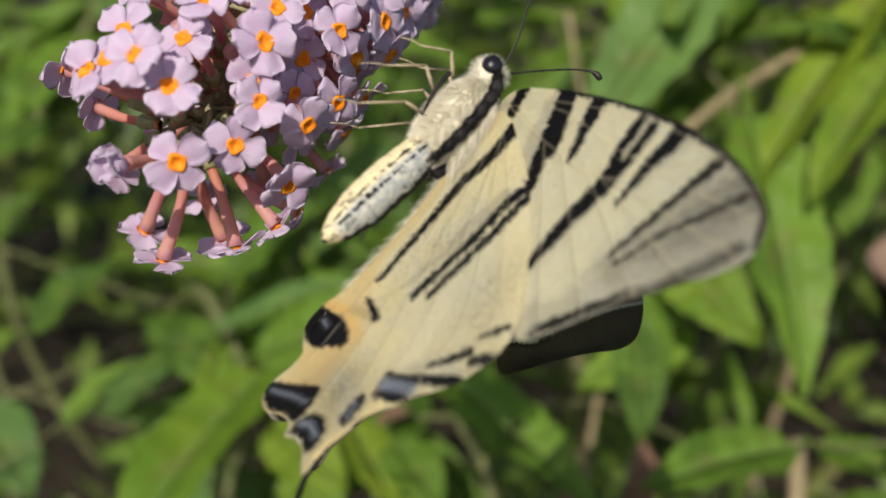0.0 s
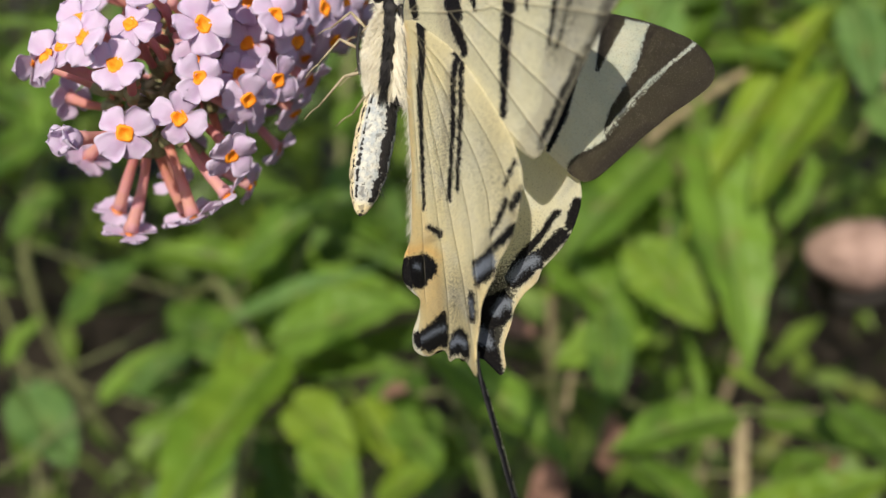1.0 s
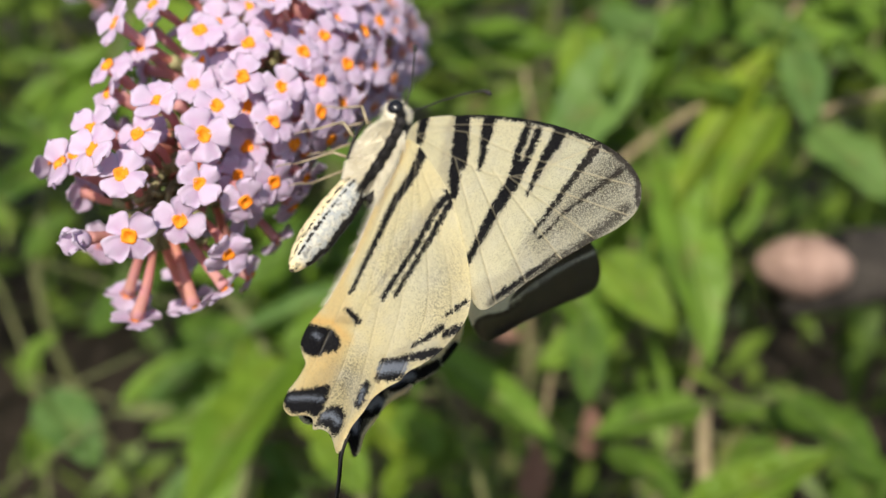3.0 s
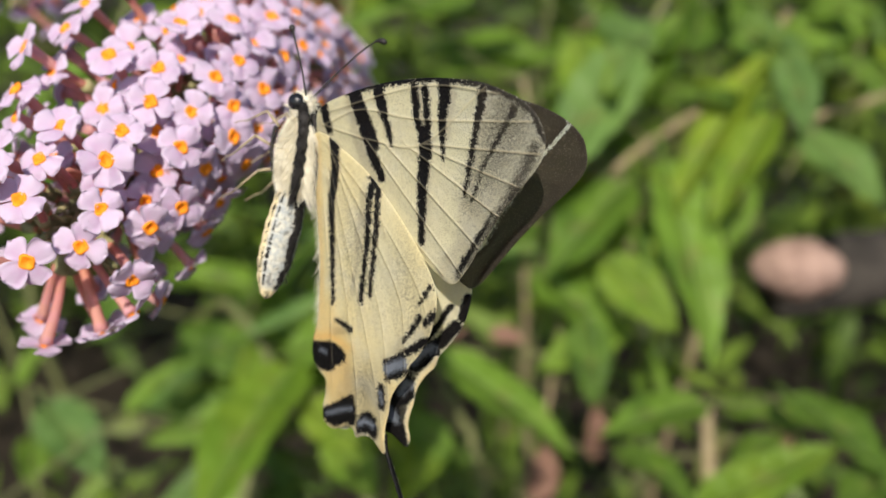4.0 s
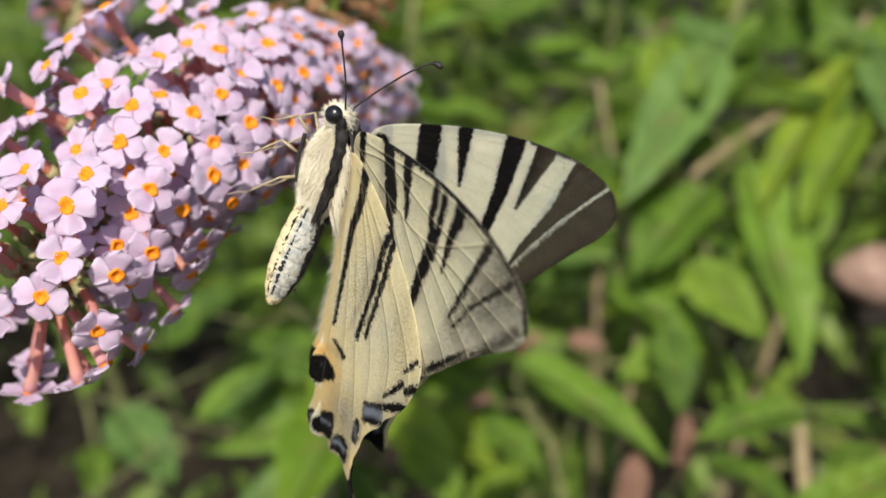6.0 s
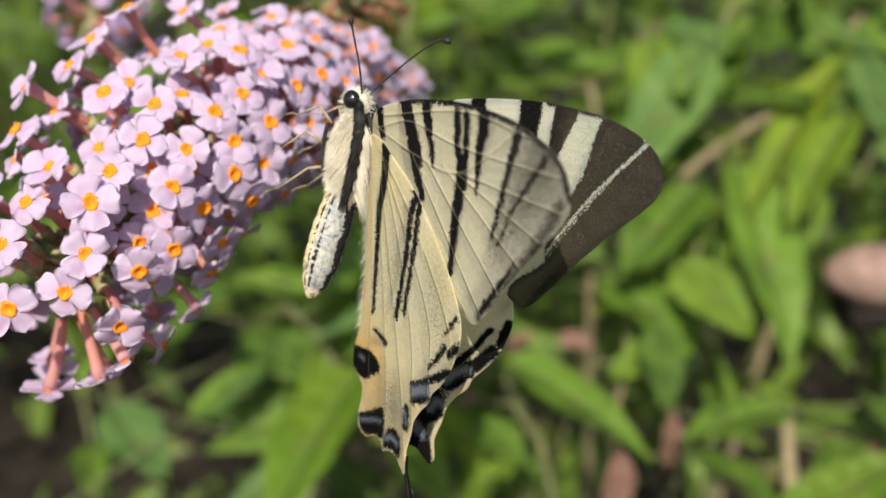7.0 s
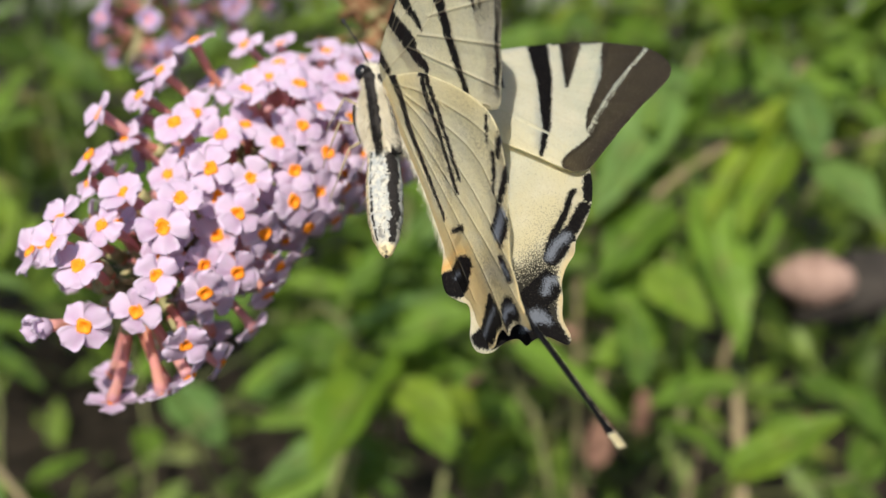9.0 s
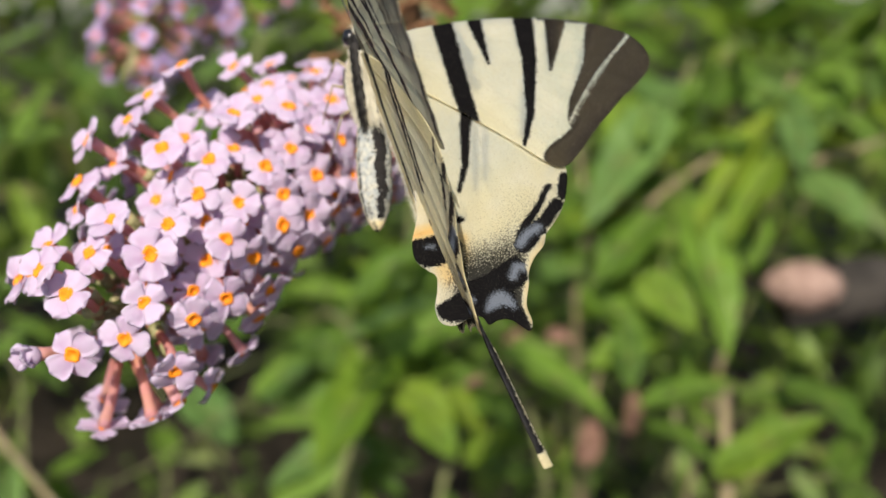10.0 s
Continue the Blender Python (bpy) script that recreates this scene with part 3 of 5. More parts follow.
def petal_mesh(seed, mat):
    """One rounded lobe along +x from the throat, cupped, crinkled at its rim."""
    rnd = random.Random(seed)
    verts, faces, rim = [], [], []
    rows, cols = 9, 9
    L, W = 3.35 * rnd.uniform(0.93, 1.06), 4.35 * rnd.uniform(0.92, 1.08)
    ph, curl, tilt = rnd.uniform(0, 6), rnd.uniform(-0.10, 0.14), rnd.uniform(-0.05, 0.22)
    for side in (0, 1):
        for i in range(rows + 1):
            u = i / rows
            w = W * 0.5 * (0.32 + 0.68 * math.sin(math.pi * min(1.0, 0.06 + 0.66 * u))) * math.sqrt(max(0.0, 1 - max(0.0, (u - 0.38) / 0.62) ** 2.2)) * (1 + 0.05 * math.sin(9 * u + ph))
            for j in range(cols):
                c = j / (cols - 1) * 2 - 1
                x = 0.85 + L * u - 0.25 * c * c * u * (u > 0.85)
                y = c * w
                edge = max(abs(c) ** 3, u ** 4)
                z = 0.45 - 0.32 * (x / 3) + tilt * x - curl * y * y + 0.30 * edge * math.sin(5.2 * c + ph + 3 * u) + 0.10 * math.sin(7 * u + ph) * (1 - abs(c))
                z += 0.22 * math.cos(c * 2.6) * math.sin(u * 3.0)
                verts.append((x * MM, y * MM, (z - 0.14 * side) * MM))
                rim.append(edge if u > 0.3 else 0.4 * edge)
    n = (rows + 1) * cols
    for i in range(rows):
        for j in range(cols - 1):
            a = i * cols + j
            faces.append((a, a + cols, a + cols + 1, a + 1))
            faces.append((n + a, n + a + 1, n + a + cols + 1, n + a + cols))
    for i in range(rows):
        for a in (i * cols, i * cols + cols - 1):
            faces.append((a, n + a, n + a + cols, a + cols))
    me = mesh_of("petal", verts, faces, mat)
    me.attributes.new("rim", "FLOAT", "POINT").data.foreach_set("value", rim)
    return me


def floret_tube(seed, length, mat, dead=False):
    """The corolla tube with its calyx, along -z below the limb."""
    rnd = random.Random(seed)
    bx, by = rnd.uniform(-0.9, 0.9), rnd.uniform(-0.9, 0.9)
    zs = np.linspace(0, 1, 12)
    pts = [((bx * math.sin(math.pi * z)) * MM, (by * math.sin(math.pi * z)) * MM, -length * z * MM) for z in zs]
    rr = [(1.12 - 0.30 * min(1, z * 7) + 0.07 * math.sin(z * 8) - 0.12 * z) * MM for z in zs]
    v, f = tube(pts, rr, 10)
    along = [1 - z for z in zs for k in range(10)]
    cx = pts[-3]
    v2, f2 = tube([pts[-1], pts[-2], pts[-3], (cx[0], cx[1], cx[2] + 1.0 * MM)], [0.55 * MM, 0.95 * MM, 1.10 * MM, 1.16 * MM], 10)
    n = len(v)
    faces = f + [tuple(i + n for i in x) for x in f2]
    me = mesh_of("floret", list(v) + list(v2), faces, [mat, calyx_mat], slots=[0] * len(f) + [1] * len(f2))
    me.attributes.new("along", "FLOAT", "POINT").data.foreach_set("value", along + [0.0] * len(v2))
    return me


def throat_mesh():
    v, f = [], []
    prof = [(1.24, 0.42), (1.06, 0.72), (0.80, 0.66), (0.54, 0.42), (0.30, 0.22), (0.02, 0.12)]
    for r, z in prof:
        for k in range(14):
            a = 2 * math.pi * k / 14
            rr = r * (1 + 0.13 * math.cos(4 * a))
            v.append((rr * math.cos(a) * MM, rr * math.sin(a) * MM, z * MM))
    for i in range(len(prof) - 1):
        for k in range(14):
            k2 = (k + 1) % 14
            f.append((i * 14 + k, i * 14 + k2, (i + 1) * 14 + k2, (i + 1) * 14 + k))
    return mesh_of("throat", v, f, throat_mat)


PETALS = [petal_mesh(s, petal_mat) for s in range(10)]
PETALS_FAR = [petal_mesh(s + 30, petal_far) for s in range(4)]
THROAT = throat_mesh()


def bud_mesh(mat):
    v, f = ball((0, 0, 0), (1, 1, 1), 14, 20)
    out, rim = [], []
    for p in v:
        a = math.atan2(p[2], p[1])
        k = 1 + 0.07 * abs(math.sin(2 * a)) - 0.10 * max(0, p[0] - 0.7)
        out.append((p[1] * 2.15 * k * MM, p[2] * 2.15 * k * MM, (p[0] * 2.1 + 1.5) * MM))
        rim.append(0.35)
    me = mesh_of("bud", out, f, mat)
    me.attributes.new("rim", "FLOAT", "POINT").data.foreach_set("value", rim)
    return me


BUD = bud_mesh(petal_mat)


def floret_at(root, where, base, spin, rnd, petals, tubes, size=1.0, bud=False, droop=0):
    """One floret: its tube rises from the stalk at base, its four lobes spread at where."""
    d = Vector(where) - Vector(base)
    z = d.normalized()
    x = z.orthogonal().normalized()
    m = Matrix((x, z.cross(x), z)).transposed().to_4x4()
    at = Matrix.Translation(Vector(where)) @ m @ Matrix.Rotation(radians(spin), 4, "Z") @ Matrix.Diagonal((size, size, size, 1))
    stalk = part("floret", rnd.choice(tubes), root, at=at)
    if bud:
        part("bud", BUD, stalk, at=Matrix.Diagonal((0.72, 0.72, 0.72, 1)))
        for k in range(4):
            part("petal", rnd.choice(petals), stalk, at=pose(0, 0, 0, rnd.uniform(-6, 6), -62 + rnd.uniform(-8, 8), 90 * k + rnd.uniform(-9, 9)))
        return
    part("throat", THROAT, stalk)
    for k in range(4):
        part("petal", rnd.choice(petals), stalk, at=pose(0, 0, 0, rnd.uniform(-12, 12), droop + rnd.uniform(-24, 16), 90 * k + rnd.uniform(-9, 9)))


TUBES = [floret_tube(s, l, tube_mat) for s, l in enumerate(range(9, 23))]


def build_panicle():
    root = tagged(new("flower_panicle"), "lilac butterfly bush flower head with orange-eyed florets", "flower")
    rnd = random.Random(5)
    # along the stalk from its tip, round it, out from it: millimetres and degrees
    near_tip = [(-6.5, 32, 14.9), (-5.5, 74, 15.7), (-5.2, 60, 18.2), (-4.8, 113, 13.3), (-4.8, 40, 15.3), (-3.5, 143, 16.3),
                (-0.8, 40, 16.0), (0.2, 106, 15.6), (0.2, -174, 17.4), (1.5, 64, 15.1), (3.5, 130, 16.3), (5.8, 92, 17.1),
                (7.0, 62, 16.0), (8.0, 19, 16.2), (8.0, -174, 17.6)]
    middle = [(9.0, 135, 16.8), (10.8, 87.5, 16.6), (10.8, 20, 19.0), (13.0, 175, 16.1), (14.5, 113, 17.0), (16.5, 160, 15.9),
              (17.0, 21, 22.5), (17.2, 135, 15.0), (17.5, 19, 17.4), (18.0, 87, 16.1), (20.8, 56, 17.7), (21.2, 106, 15.9),
              (23.2, 77, 15.7), (23.5, 21, 20.7), (23.5, 133, 15.8), (24.0, 155, 15.9), (24.8, 48, 14.9)]
    upper = [(26.0, 120, 15.8), (26.5, 102, 15.9), (27.5, 22, 21.7), (27.8, 141, 15.8), (28.8, 69, 17.1), (30.2, 103, 16.0),
             (31.2, 124, 15.9), (32.8, 27, 22.7), (32.8, 151, 16.0), (34.0, 100, 16.1), (35.0, 82, 16.0), (38.2, 115, 16.1),
             (38.2, 137, 16.1), (41.0, 28, 18.7), (47.8, 30, 16.6), (47.8, 63, 16.0)]
    hanging = [(-10.8, 96, 11.9)]
    drooping = [((-16.6, 26.0, 18.0), (-10.6, 13.4, 9.0)), ((-14.0, 29.2, 9.6), (-10.4, 14.4, 7.6)), ((-4.6, 27.1, 4.6), (-8.6, 13.6, 6.2))]
    spots = []
    for s, phi, r in near_tip + middle + upper + hanging:
        spots.append((s, on_panicle(s, phi, r), False, phi))
    spots.append((-14.0, on_panicle(-13.0, 63, 7.8), True, 63))
    taken = [p for _, p, _, _ in spots]
    tries = 0
    while len(spots) < 215 and tries < 14000:
        tries += 1
        s = rnd.uniform(-6, 118)
        phi = rnd.uniform(-180, 180)
        if s < 36 and 30 < phi < 170:
            continue
        r = 15.5 * min(1.0, 1.25 - s / 220) + rnd.uniform(-1.5, 1.2) + (4.0 * math.sin(math.pi * (s - 4) / 36) if 4 < s < 40 and -70 < phi < 40 else 0)
        p = on_panicle(s, phi, r)
        if min(np.linalg.norm(p - q) for q in taken) > (7.4 if s < 48 and -60 < phi < 32 else 7.2 if s < 45 else 5.8):
            spots.append((s, p, False, phi))
            taken.append(p)
    under = 0
    while under < 190:
        under += 1
        s, phi = rnd.uniform(3, 46), rnd.uniform(40, 178)
        p = on_panicle(s, phi, rnd.uniform(10.5, 14.5))
        if min(np.linalg.norm(p - q) for q in taken) > 4.9:
            spots.append((s, p, False, phi))
            taken.append(p)
    twigs = []
    for s, p, bud, phi in spots:
        root_at = axis_at(max(1.0, s + 3.5 if s > 0 else 1.5))[0]
        b = root_at + np.array([rnd.uniform(-3.2, 3.2) for _ in range(3)])
        if -75 < phi < 32 and s > 2:  # florets at the flank turn to the light
            d = (p - b) / np.linalg.norm(p - b) * 0.75 + np.array((0.04, -0.06, -0.24))
            b = p - d / np.linalg.norm(d) * np.linalg.norm(p - b)
        reach = np.linalg.norm(p - b)
        long = int(np.clip(round(reach) - 10, 0, 4 if s > -8 else 6))
        q = p - (p - b) / reach * (long + 8.6)
        twigs.append(tube([root_at * MM, (root_at + q) / 2 * MM, q * MM], [0.5 * MM, 0.32 * MM, 0.4 * MM], 5))
        floret_at(root, p * MM, b * MM, rnd.uniform(0, 90), rnd, PETALS, TUBES[long:long + 1], rnd.uniform(0.84, 1.02) * (1 if s < 45 else 0.92), bud)
    for i in range(80):  # spent florets, bare tubes deep in the head
        s, phi = rnd.uniform(3, 60), rnd.uniform(-40, 200)
        p, b = on_panicle(s, phi, rnd.uniform(8.5, 13.0)), axis_at(max(0.0, s + 4))[0]
        d = (p - b) / np.linalg.norm(p - b) + np.array([rnd.uniform(-0.2, 0.2) for _ in range(3)])
        z = Vector(d).normalized()
        x = z.orthogonal().normalized()
        part("spent_floret", TUBES[rnd.randrange(2)], root, at=Matrix.Translation(Vector(p * MM)) @ Matrix((x, z.cross(x), z)).transposed().to_4x4())
    for p, b in drooping:
        p, b = np.array(p), np.array(b)
        n = int(np.linalg.norm(p - b)) - 9
        twigs.append(tube([AXIS[0] * MM, (AXIS[0] + b) / 2 * MM, b * MM], [0.6 * MM, 0.5 * MM, 0.5 * MM], 5))
        floret_at(root, p * MM, b * MM, rnd.uniform(0, 90), rnd, PETALS, TUBES[n:n + 1], 1.0, droop=-6)
    v, f = tube(AXIS[::4] * MM, np.interp(AXIS_S[::4], (0, 6, 60, 230), (0.5, 1.1, 1.5, 2.2)) * MM, 10)
    pieces = [(v, f), *twigs]
    for i in range(110):
        s = rnd.uniform(0, 120)
        p, e, u, w = axis_at(s)
        a = rnd.uniform(0, 2 * math.pi)
        d = math.cos(a) * u + math.sin(a) * w
        l = rnd.uniform(3, 7)
        pieces.append(tube([p * MM, (p + d * l * 0.5 - e * 0.6) * MM, (p + d * l - e * 1.6) * MM], [0.42 * MM, 0.32 * MM, 0.22 * MM], 5))
    v, f = join(*pieces)
    part("stalk", mesh_of("stalk", v, f, axis_mat), root, "greenish brown branching flower stalk")
    pieces = []
    for i in range(260):
        s = rnd.uniform(-2, 60)
        p, e, u, w = axis_at(s)
        a = rnd.uniform(0, 2 * math.pi)
        d = math.cos(a) * u + math.sin(a) * w
        l = rnd.uniform(1.5, 5.0)
        q = p + d * l
        t = d * 0.4 - e * rnd.uniform(0.3, 1.0) + np.array([rnd.uniform(-0.5, 0.5) for _ in range(3)])
        t /= np.linalg.norm(t)
        pieces.append(tube([q * MM, (q + t * 1.0) * MM, (q + t * 2.6) * MM], [0.5 * MM, 0.62 * MM, 0.08 * MM], 5))
    v, f = join(*pieces)
    part("bract", mesh_of("bract", v, f, calyx_mat), root, "small dry bracts along the stalk")
    return root


panicle = build_panicle()


def build_other_panicles():
    rnd, made = random.Random(9), []
    for base, tip, radius, count, petals, label in (
        ((-0.0402, -0.1015, 0.1571), (-0.0501, -0.0480, 0.1272), 0.020, 60, PETALS_FAR, "violet butterfly bush flower head, out of focus"),
        ((-0.0150, -0.1076, 0.1873), (-0.0352, -0.0675, 0.1573), 0.018, 46, PETALS_FAR, "violet butterfly bush flower head, out of focus"),
    ):
        b, t = Vector(base), Vector(tip)
        root = tagged(new("flower_panicle"), label, "flower")
        made.append(root)
        ax = (t - b)
        u = ax.orthogonal().normalized()
        w = ax.normalized().cross(u)
        for i in range(count):
            h = rnd.uniform(0.05, 1.0)
            a = rnd.uniform(0, 2 * math.pi)
            d = math.cos(a) * u + math.sin(a) * w
            r = radius * (1.0 - 0.45 * h) * rnd.uniform(0.85, 1.1)
            p = b + ax * h + d * r
            floret_at(root, p, p - d * 0.012 - ax.normalized() * 0.003, rnd.uniform(0, 90), rnd, petals, TUBES[3:6], 0.95)
        v, f = tube([b + ax * k / 6 for k in range(-3, 7)], [0.0022 - 0.00015 * k for k in range(10)], 8)
        part("stalk", mesh_of("stalk", v, f, axis_mat), root)
    return made


neighbours = build_other_panicles()


def build_withered():
    """The spent, brown end of an older flower head."""
    rnd = random.Random(21)
    b, t = Vector((0.0369, -0.0791, 0.1277)), Vector((0.0214, -0.0430, 0.0827))
    root = tagged(new("withered_panicle"), "withered brown flower head with dry florets", "flower")
    ax = t - b
    u = ax.orthogonal().normalized()
    w = ax.normalized().cross(u)
    kinds = [floret_tube(60 + k, 8, dead_mat) for k in range(4)]
    crumpled = [petal_mesh(80 + k, dead_mat) for k in range(3)]
    for i in range(70):
        h, a = rnd.uniform(0, 1), rnd.uniform(0, 2 * math.pi)
        d = (math.cos(a) * u + math.sin(a) * w + ax.normalized() * rnd.uniform(-0.3, 0.6)).normalized()
        p = b + ax * h + d * rnd.uniform(0.008, 0.016)
        z = d
        x = z.orthogonal().normalized()
        m = Matrix.Translation(p) @ Matrix((x, z.cross(x), z)).transposed().to_4x4()
        st = part("floret", rnd.choice(kinds), root, at=m)
        for k in range(3):
            part("petal", rnd.choice(crumpled), st, at=pose(0, 0, 0, rnd.uniform(-40, 40), rnd.uniform(-80, -30), 120 * k) @ Matrix.Diagonal((0.7, 0.6, 0.8, 1)))
    v, f = tube([b + ax * k / 6 for k in range(0, 7)], 0.0016, 8)
    part("stalk", mesh_of("stalk", v, f, dead_mat), root)
    return root


neighbours.append(build_withered())


# ---- the butterfly ----
def band(P, line, w0, w1=None):
    """How far inside a stripe of changing width the points lie, in millimetres."""
    w1 = w0 if w1 is None else w1
    L = np.array(line, float)
    seg = np.linalg.norm(np.diff(L, axis=0), axis=1)
    run = np.concatenate(([0], np.cumsum(seg))) / seg.sum()
    best = np.full(len(P), -99.0)
    for i in range(len(L) - 1):
        a, b = L[i], L[i + 1]
        t = np.clip(((P - a) @ (b - a)) / ((b - a) @ (b - a)), 0, 1)
        d = np.linalg.norm(P - a - t[:, None] * (b - a), axis=1)
        h = 0.5 * (w0 + (w1 - w0) * (run[i] + t * (run[i + 1] - run[i])))
        best = np.maximum(best, h - d)
    return best


def spot(P, c, rp, rq, turn=0.0):
    d = P - np.array(c, float)
    ca, sa = math.cos(radians(turn)), math.sin(radians(turn))
    x, y = ca * d[:, 0] + sa * d[:, 1], -sa * d[:, 0] + ca * d[:, 1]
    return (1 - np.sqrt((x / rp) ** 2 + (y / rq) ** 2)) * min(rp, rq)


def level(sd, soft=1.3):
    return np.clip(0.5 + sd / soft, 0, 1)


def patch(P, corners):
    """How far inside a rounded patch the points lie, in millimetres."""
    L = catmull(corners, 0.25, True)
    d = -band(P, np.concatenate((L, L[:1])), 0.0)
    return np.where(inside(P, L), d, -d)


FORE = catmull([(0.5, -0.6), (3.4, 1.0), (5.0, 8), (5.6, 15), (5.4, 22), (4.2, 29), (2.2, 33.8), (0, 36.4), (-2.2, 37.3), (-4.3, 37.2), (-6.6, 35.6),
                (-10.5, 31.3), (-15, 27), (-19, 23.5), (-20.8, 21.4), (-20.3, 19.5), (-16, 14.5), (-10, 7), (-4.5, 0)], 0.3, True)
HIND = catmull([(-0.6, -0.4), (-0.4, 2), (-2.5, 5.0), (-6.3, 9.8), (-10.6, 13.5), (-15.5, 17), (-20, 19.4), (-23.2, 19.9), (-26.2, 19.1), (-28.5, 17.9),
                (-30.4, 16.3), (-31.8, 14.9), (-33.3, 14.2), (-34.8, 12.6), (-36.6, 11.4), (-38.5, 10.9), (-41.2, 10.0), (-43.6, 10.2), (-44.7, 9.6),
                (-43.9, 8.6), (-42.8, 7.4), (-42.6, 5.8), (-43.0, 4.6), (-41.8, 3.9), (-41.7, 2.3), (-42.4, 0.2), (-41.6, -1.5), (-39.6, -1.8), (-37.4, -1.1), (-35.3, -0.8),
                (-34.3, -1.8), (-32.6, -3.1), (-29.9, -3.0), (-26.6, -1.8), (-20.4, -0.8), (-14.7, -0.5), (-6.9, -0.5)], 0.3, True)
FORE_VEINS = [[(1, 1), (2.5, 9), (0.5, 19), (-1.0, 36)], [(1, 1), (-1.6, 10), (-2.6, 19), (3.6, 30)], [(-2.6, 19), (-4.8, 36.5)], [(-2.6, 18), (-8.5, 33)],
              [(-2.4, 16), (-12, 29.6)], [(-1.8, 12), (-16, 26)], [(-1.4, 9), (-19.6, 22.8)], [(0, 1), (-19.8, 19.8)], [(2.8, 3), (4.6, 20), (2.6, 32)]]
HIND_VEINS = [[(-1.5, 2), (-9, 9), (-20, 16.5), (-27.5, 19)], [(-3, 3), (-12, 8.5), (-23, 14), (-33.6, 14)], [(-3, 3), (-14, 7.2), (-26, 10.5), (-38.6, 11)],
              [(-5, 2.6), (-18, 5.5), (-32, 8.3), (-44, 9.8)], [(-6, 2), (-20, 3.9), (-34, 5.2), (-42.5, 5.0)], [(-9, 1), (-24, 1.2), (-36, 0.6)],
              [(-12, 8.2), (-9.5, 10.5), (-14, 12)]]


def fore_under(P):
    ink = np.maximum.reduce([
        band(P, [(3.5, 1.5), (0.2, 2.2)], 1.6, 1.3), band(P, [(4.9, 8.0), (4.1, 8.2), (-2.1, 10.0)], 2.5, 2.6), band(P, [(-2.9, 9.7), (-6.6, 10.9)], 1.9, 1.3),
        band(P, [(4.6, 12.5), (-2.4, 13.6)], 1.9, 0.5), band(P, [(4.5, 18.8), (0.5, 18.5), (-1.7, 19.2)], 1.1), band(P, [(4.3, 20.6), (-1.7, 20.0)], 1.0),
        band(P, [(-1.5, 19.5), (-3.2, 19.4), (-9.3, 17.7), (-15.3, 16.6)], 2.1, 0.9), band(P, [(4.3, 23.8), (0.0, 22.7), (-4.6, 22.0)], 2.0, 0.3),
        band(P, [(3.4, 29.6), (-3.9, 26.8), (-9.4, 24.8)], 1.15, 0.4), band(P, [(0.8, 33.8), (-5.7, 28.3), (-10.5, 25.6)], 0.9, 0.3) - 0.08,
        band(P, [(4.9, 6.5), (5.5, 15), (5.3, 22), (4.1, 29), (2.1, 33.7), (-0.1, 36.3), (-3.2, 37.2)], 0.75, 0.7)])
    rimd = band(P, [(-8.6, 32.6), (-10.6, 30.4), (-15.0, 26.0), (-18.9, 22.5)], 1.3)
    cells = np.sin(P @ np.array((0.62, -0.79)) * 1.9) > -0.55
    ink = np.maximum(ink, np.where(cells, rimd - 0.25, rimd - 0.75))
    shade = band(P, [(0.5, 33.2), (-5.5, 29.0), (-10, 25.5)], 6.0, 3.5)
    outer = np.clip((P[:, 1] - 21) / 12, 0, 1)
    dust = 0.50 * level(band(P, [(-4, 36), (-10.6, 31), (-19.8, 22)], 1.0), 1.6) + 0.20 * level(shade, 3.0) + 0.16 + 0.12 * outer
    tone = np.clip(0.45 - P[:, 1] / 70, 0, 1)
    zero = np.zeros(len(P))
    return level(ink), zero, zero, np.clip(dust, 0, 1), tone, 0.75 * outer


AN = [(-30.0, -3.1), (-29.7, -0.6), (-29.6, 1.2), (-30.3, 2.2), (-31.2, 3.4), (-32.2, 3.1), (-32.6, 1.9), (-33.5, 0.9), (-33.9, -0.6), (-33.6, -2.2), (-32.4, -3.6), (-31.0, -3.6)]


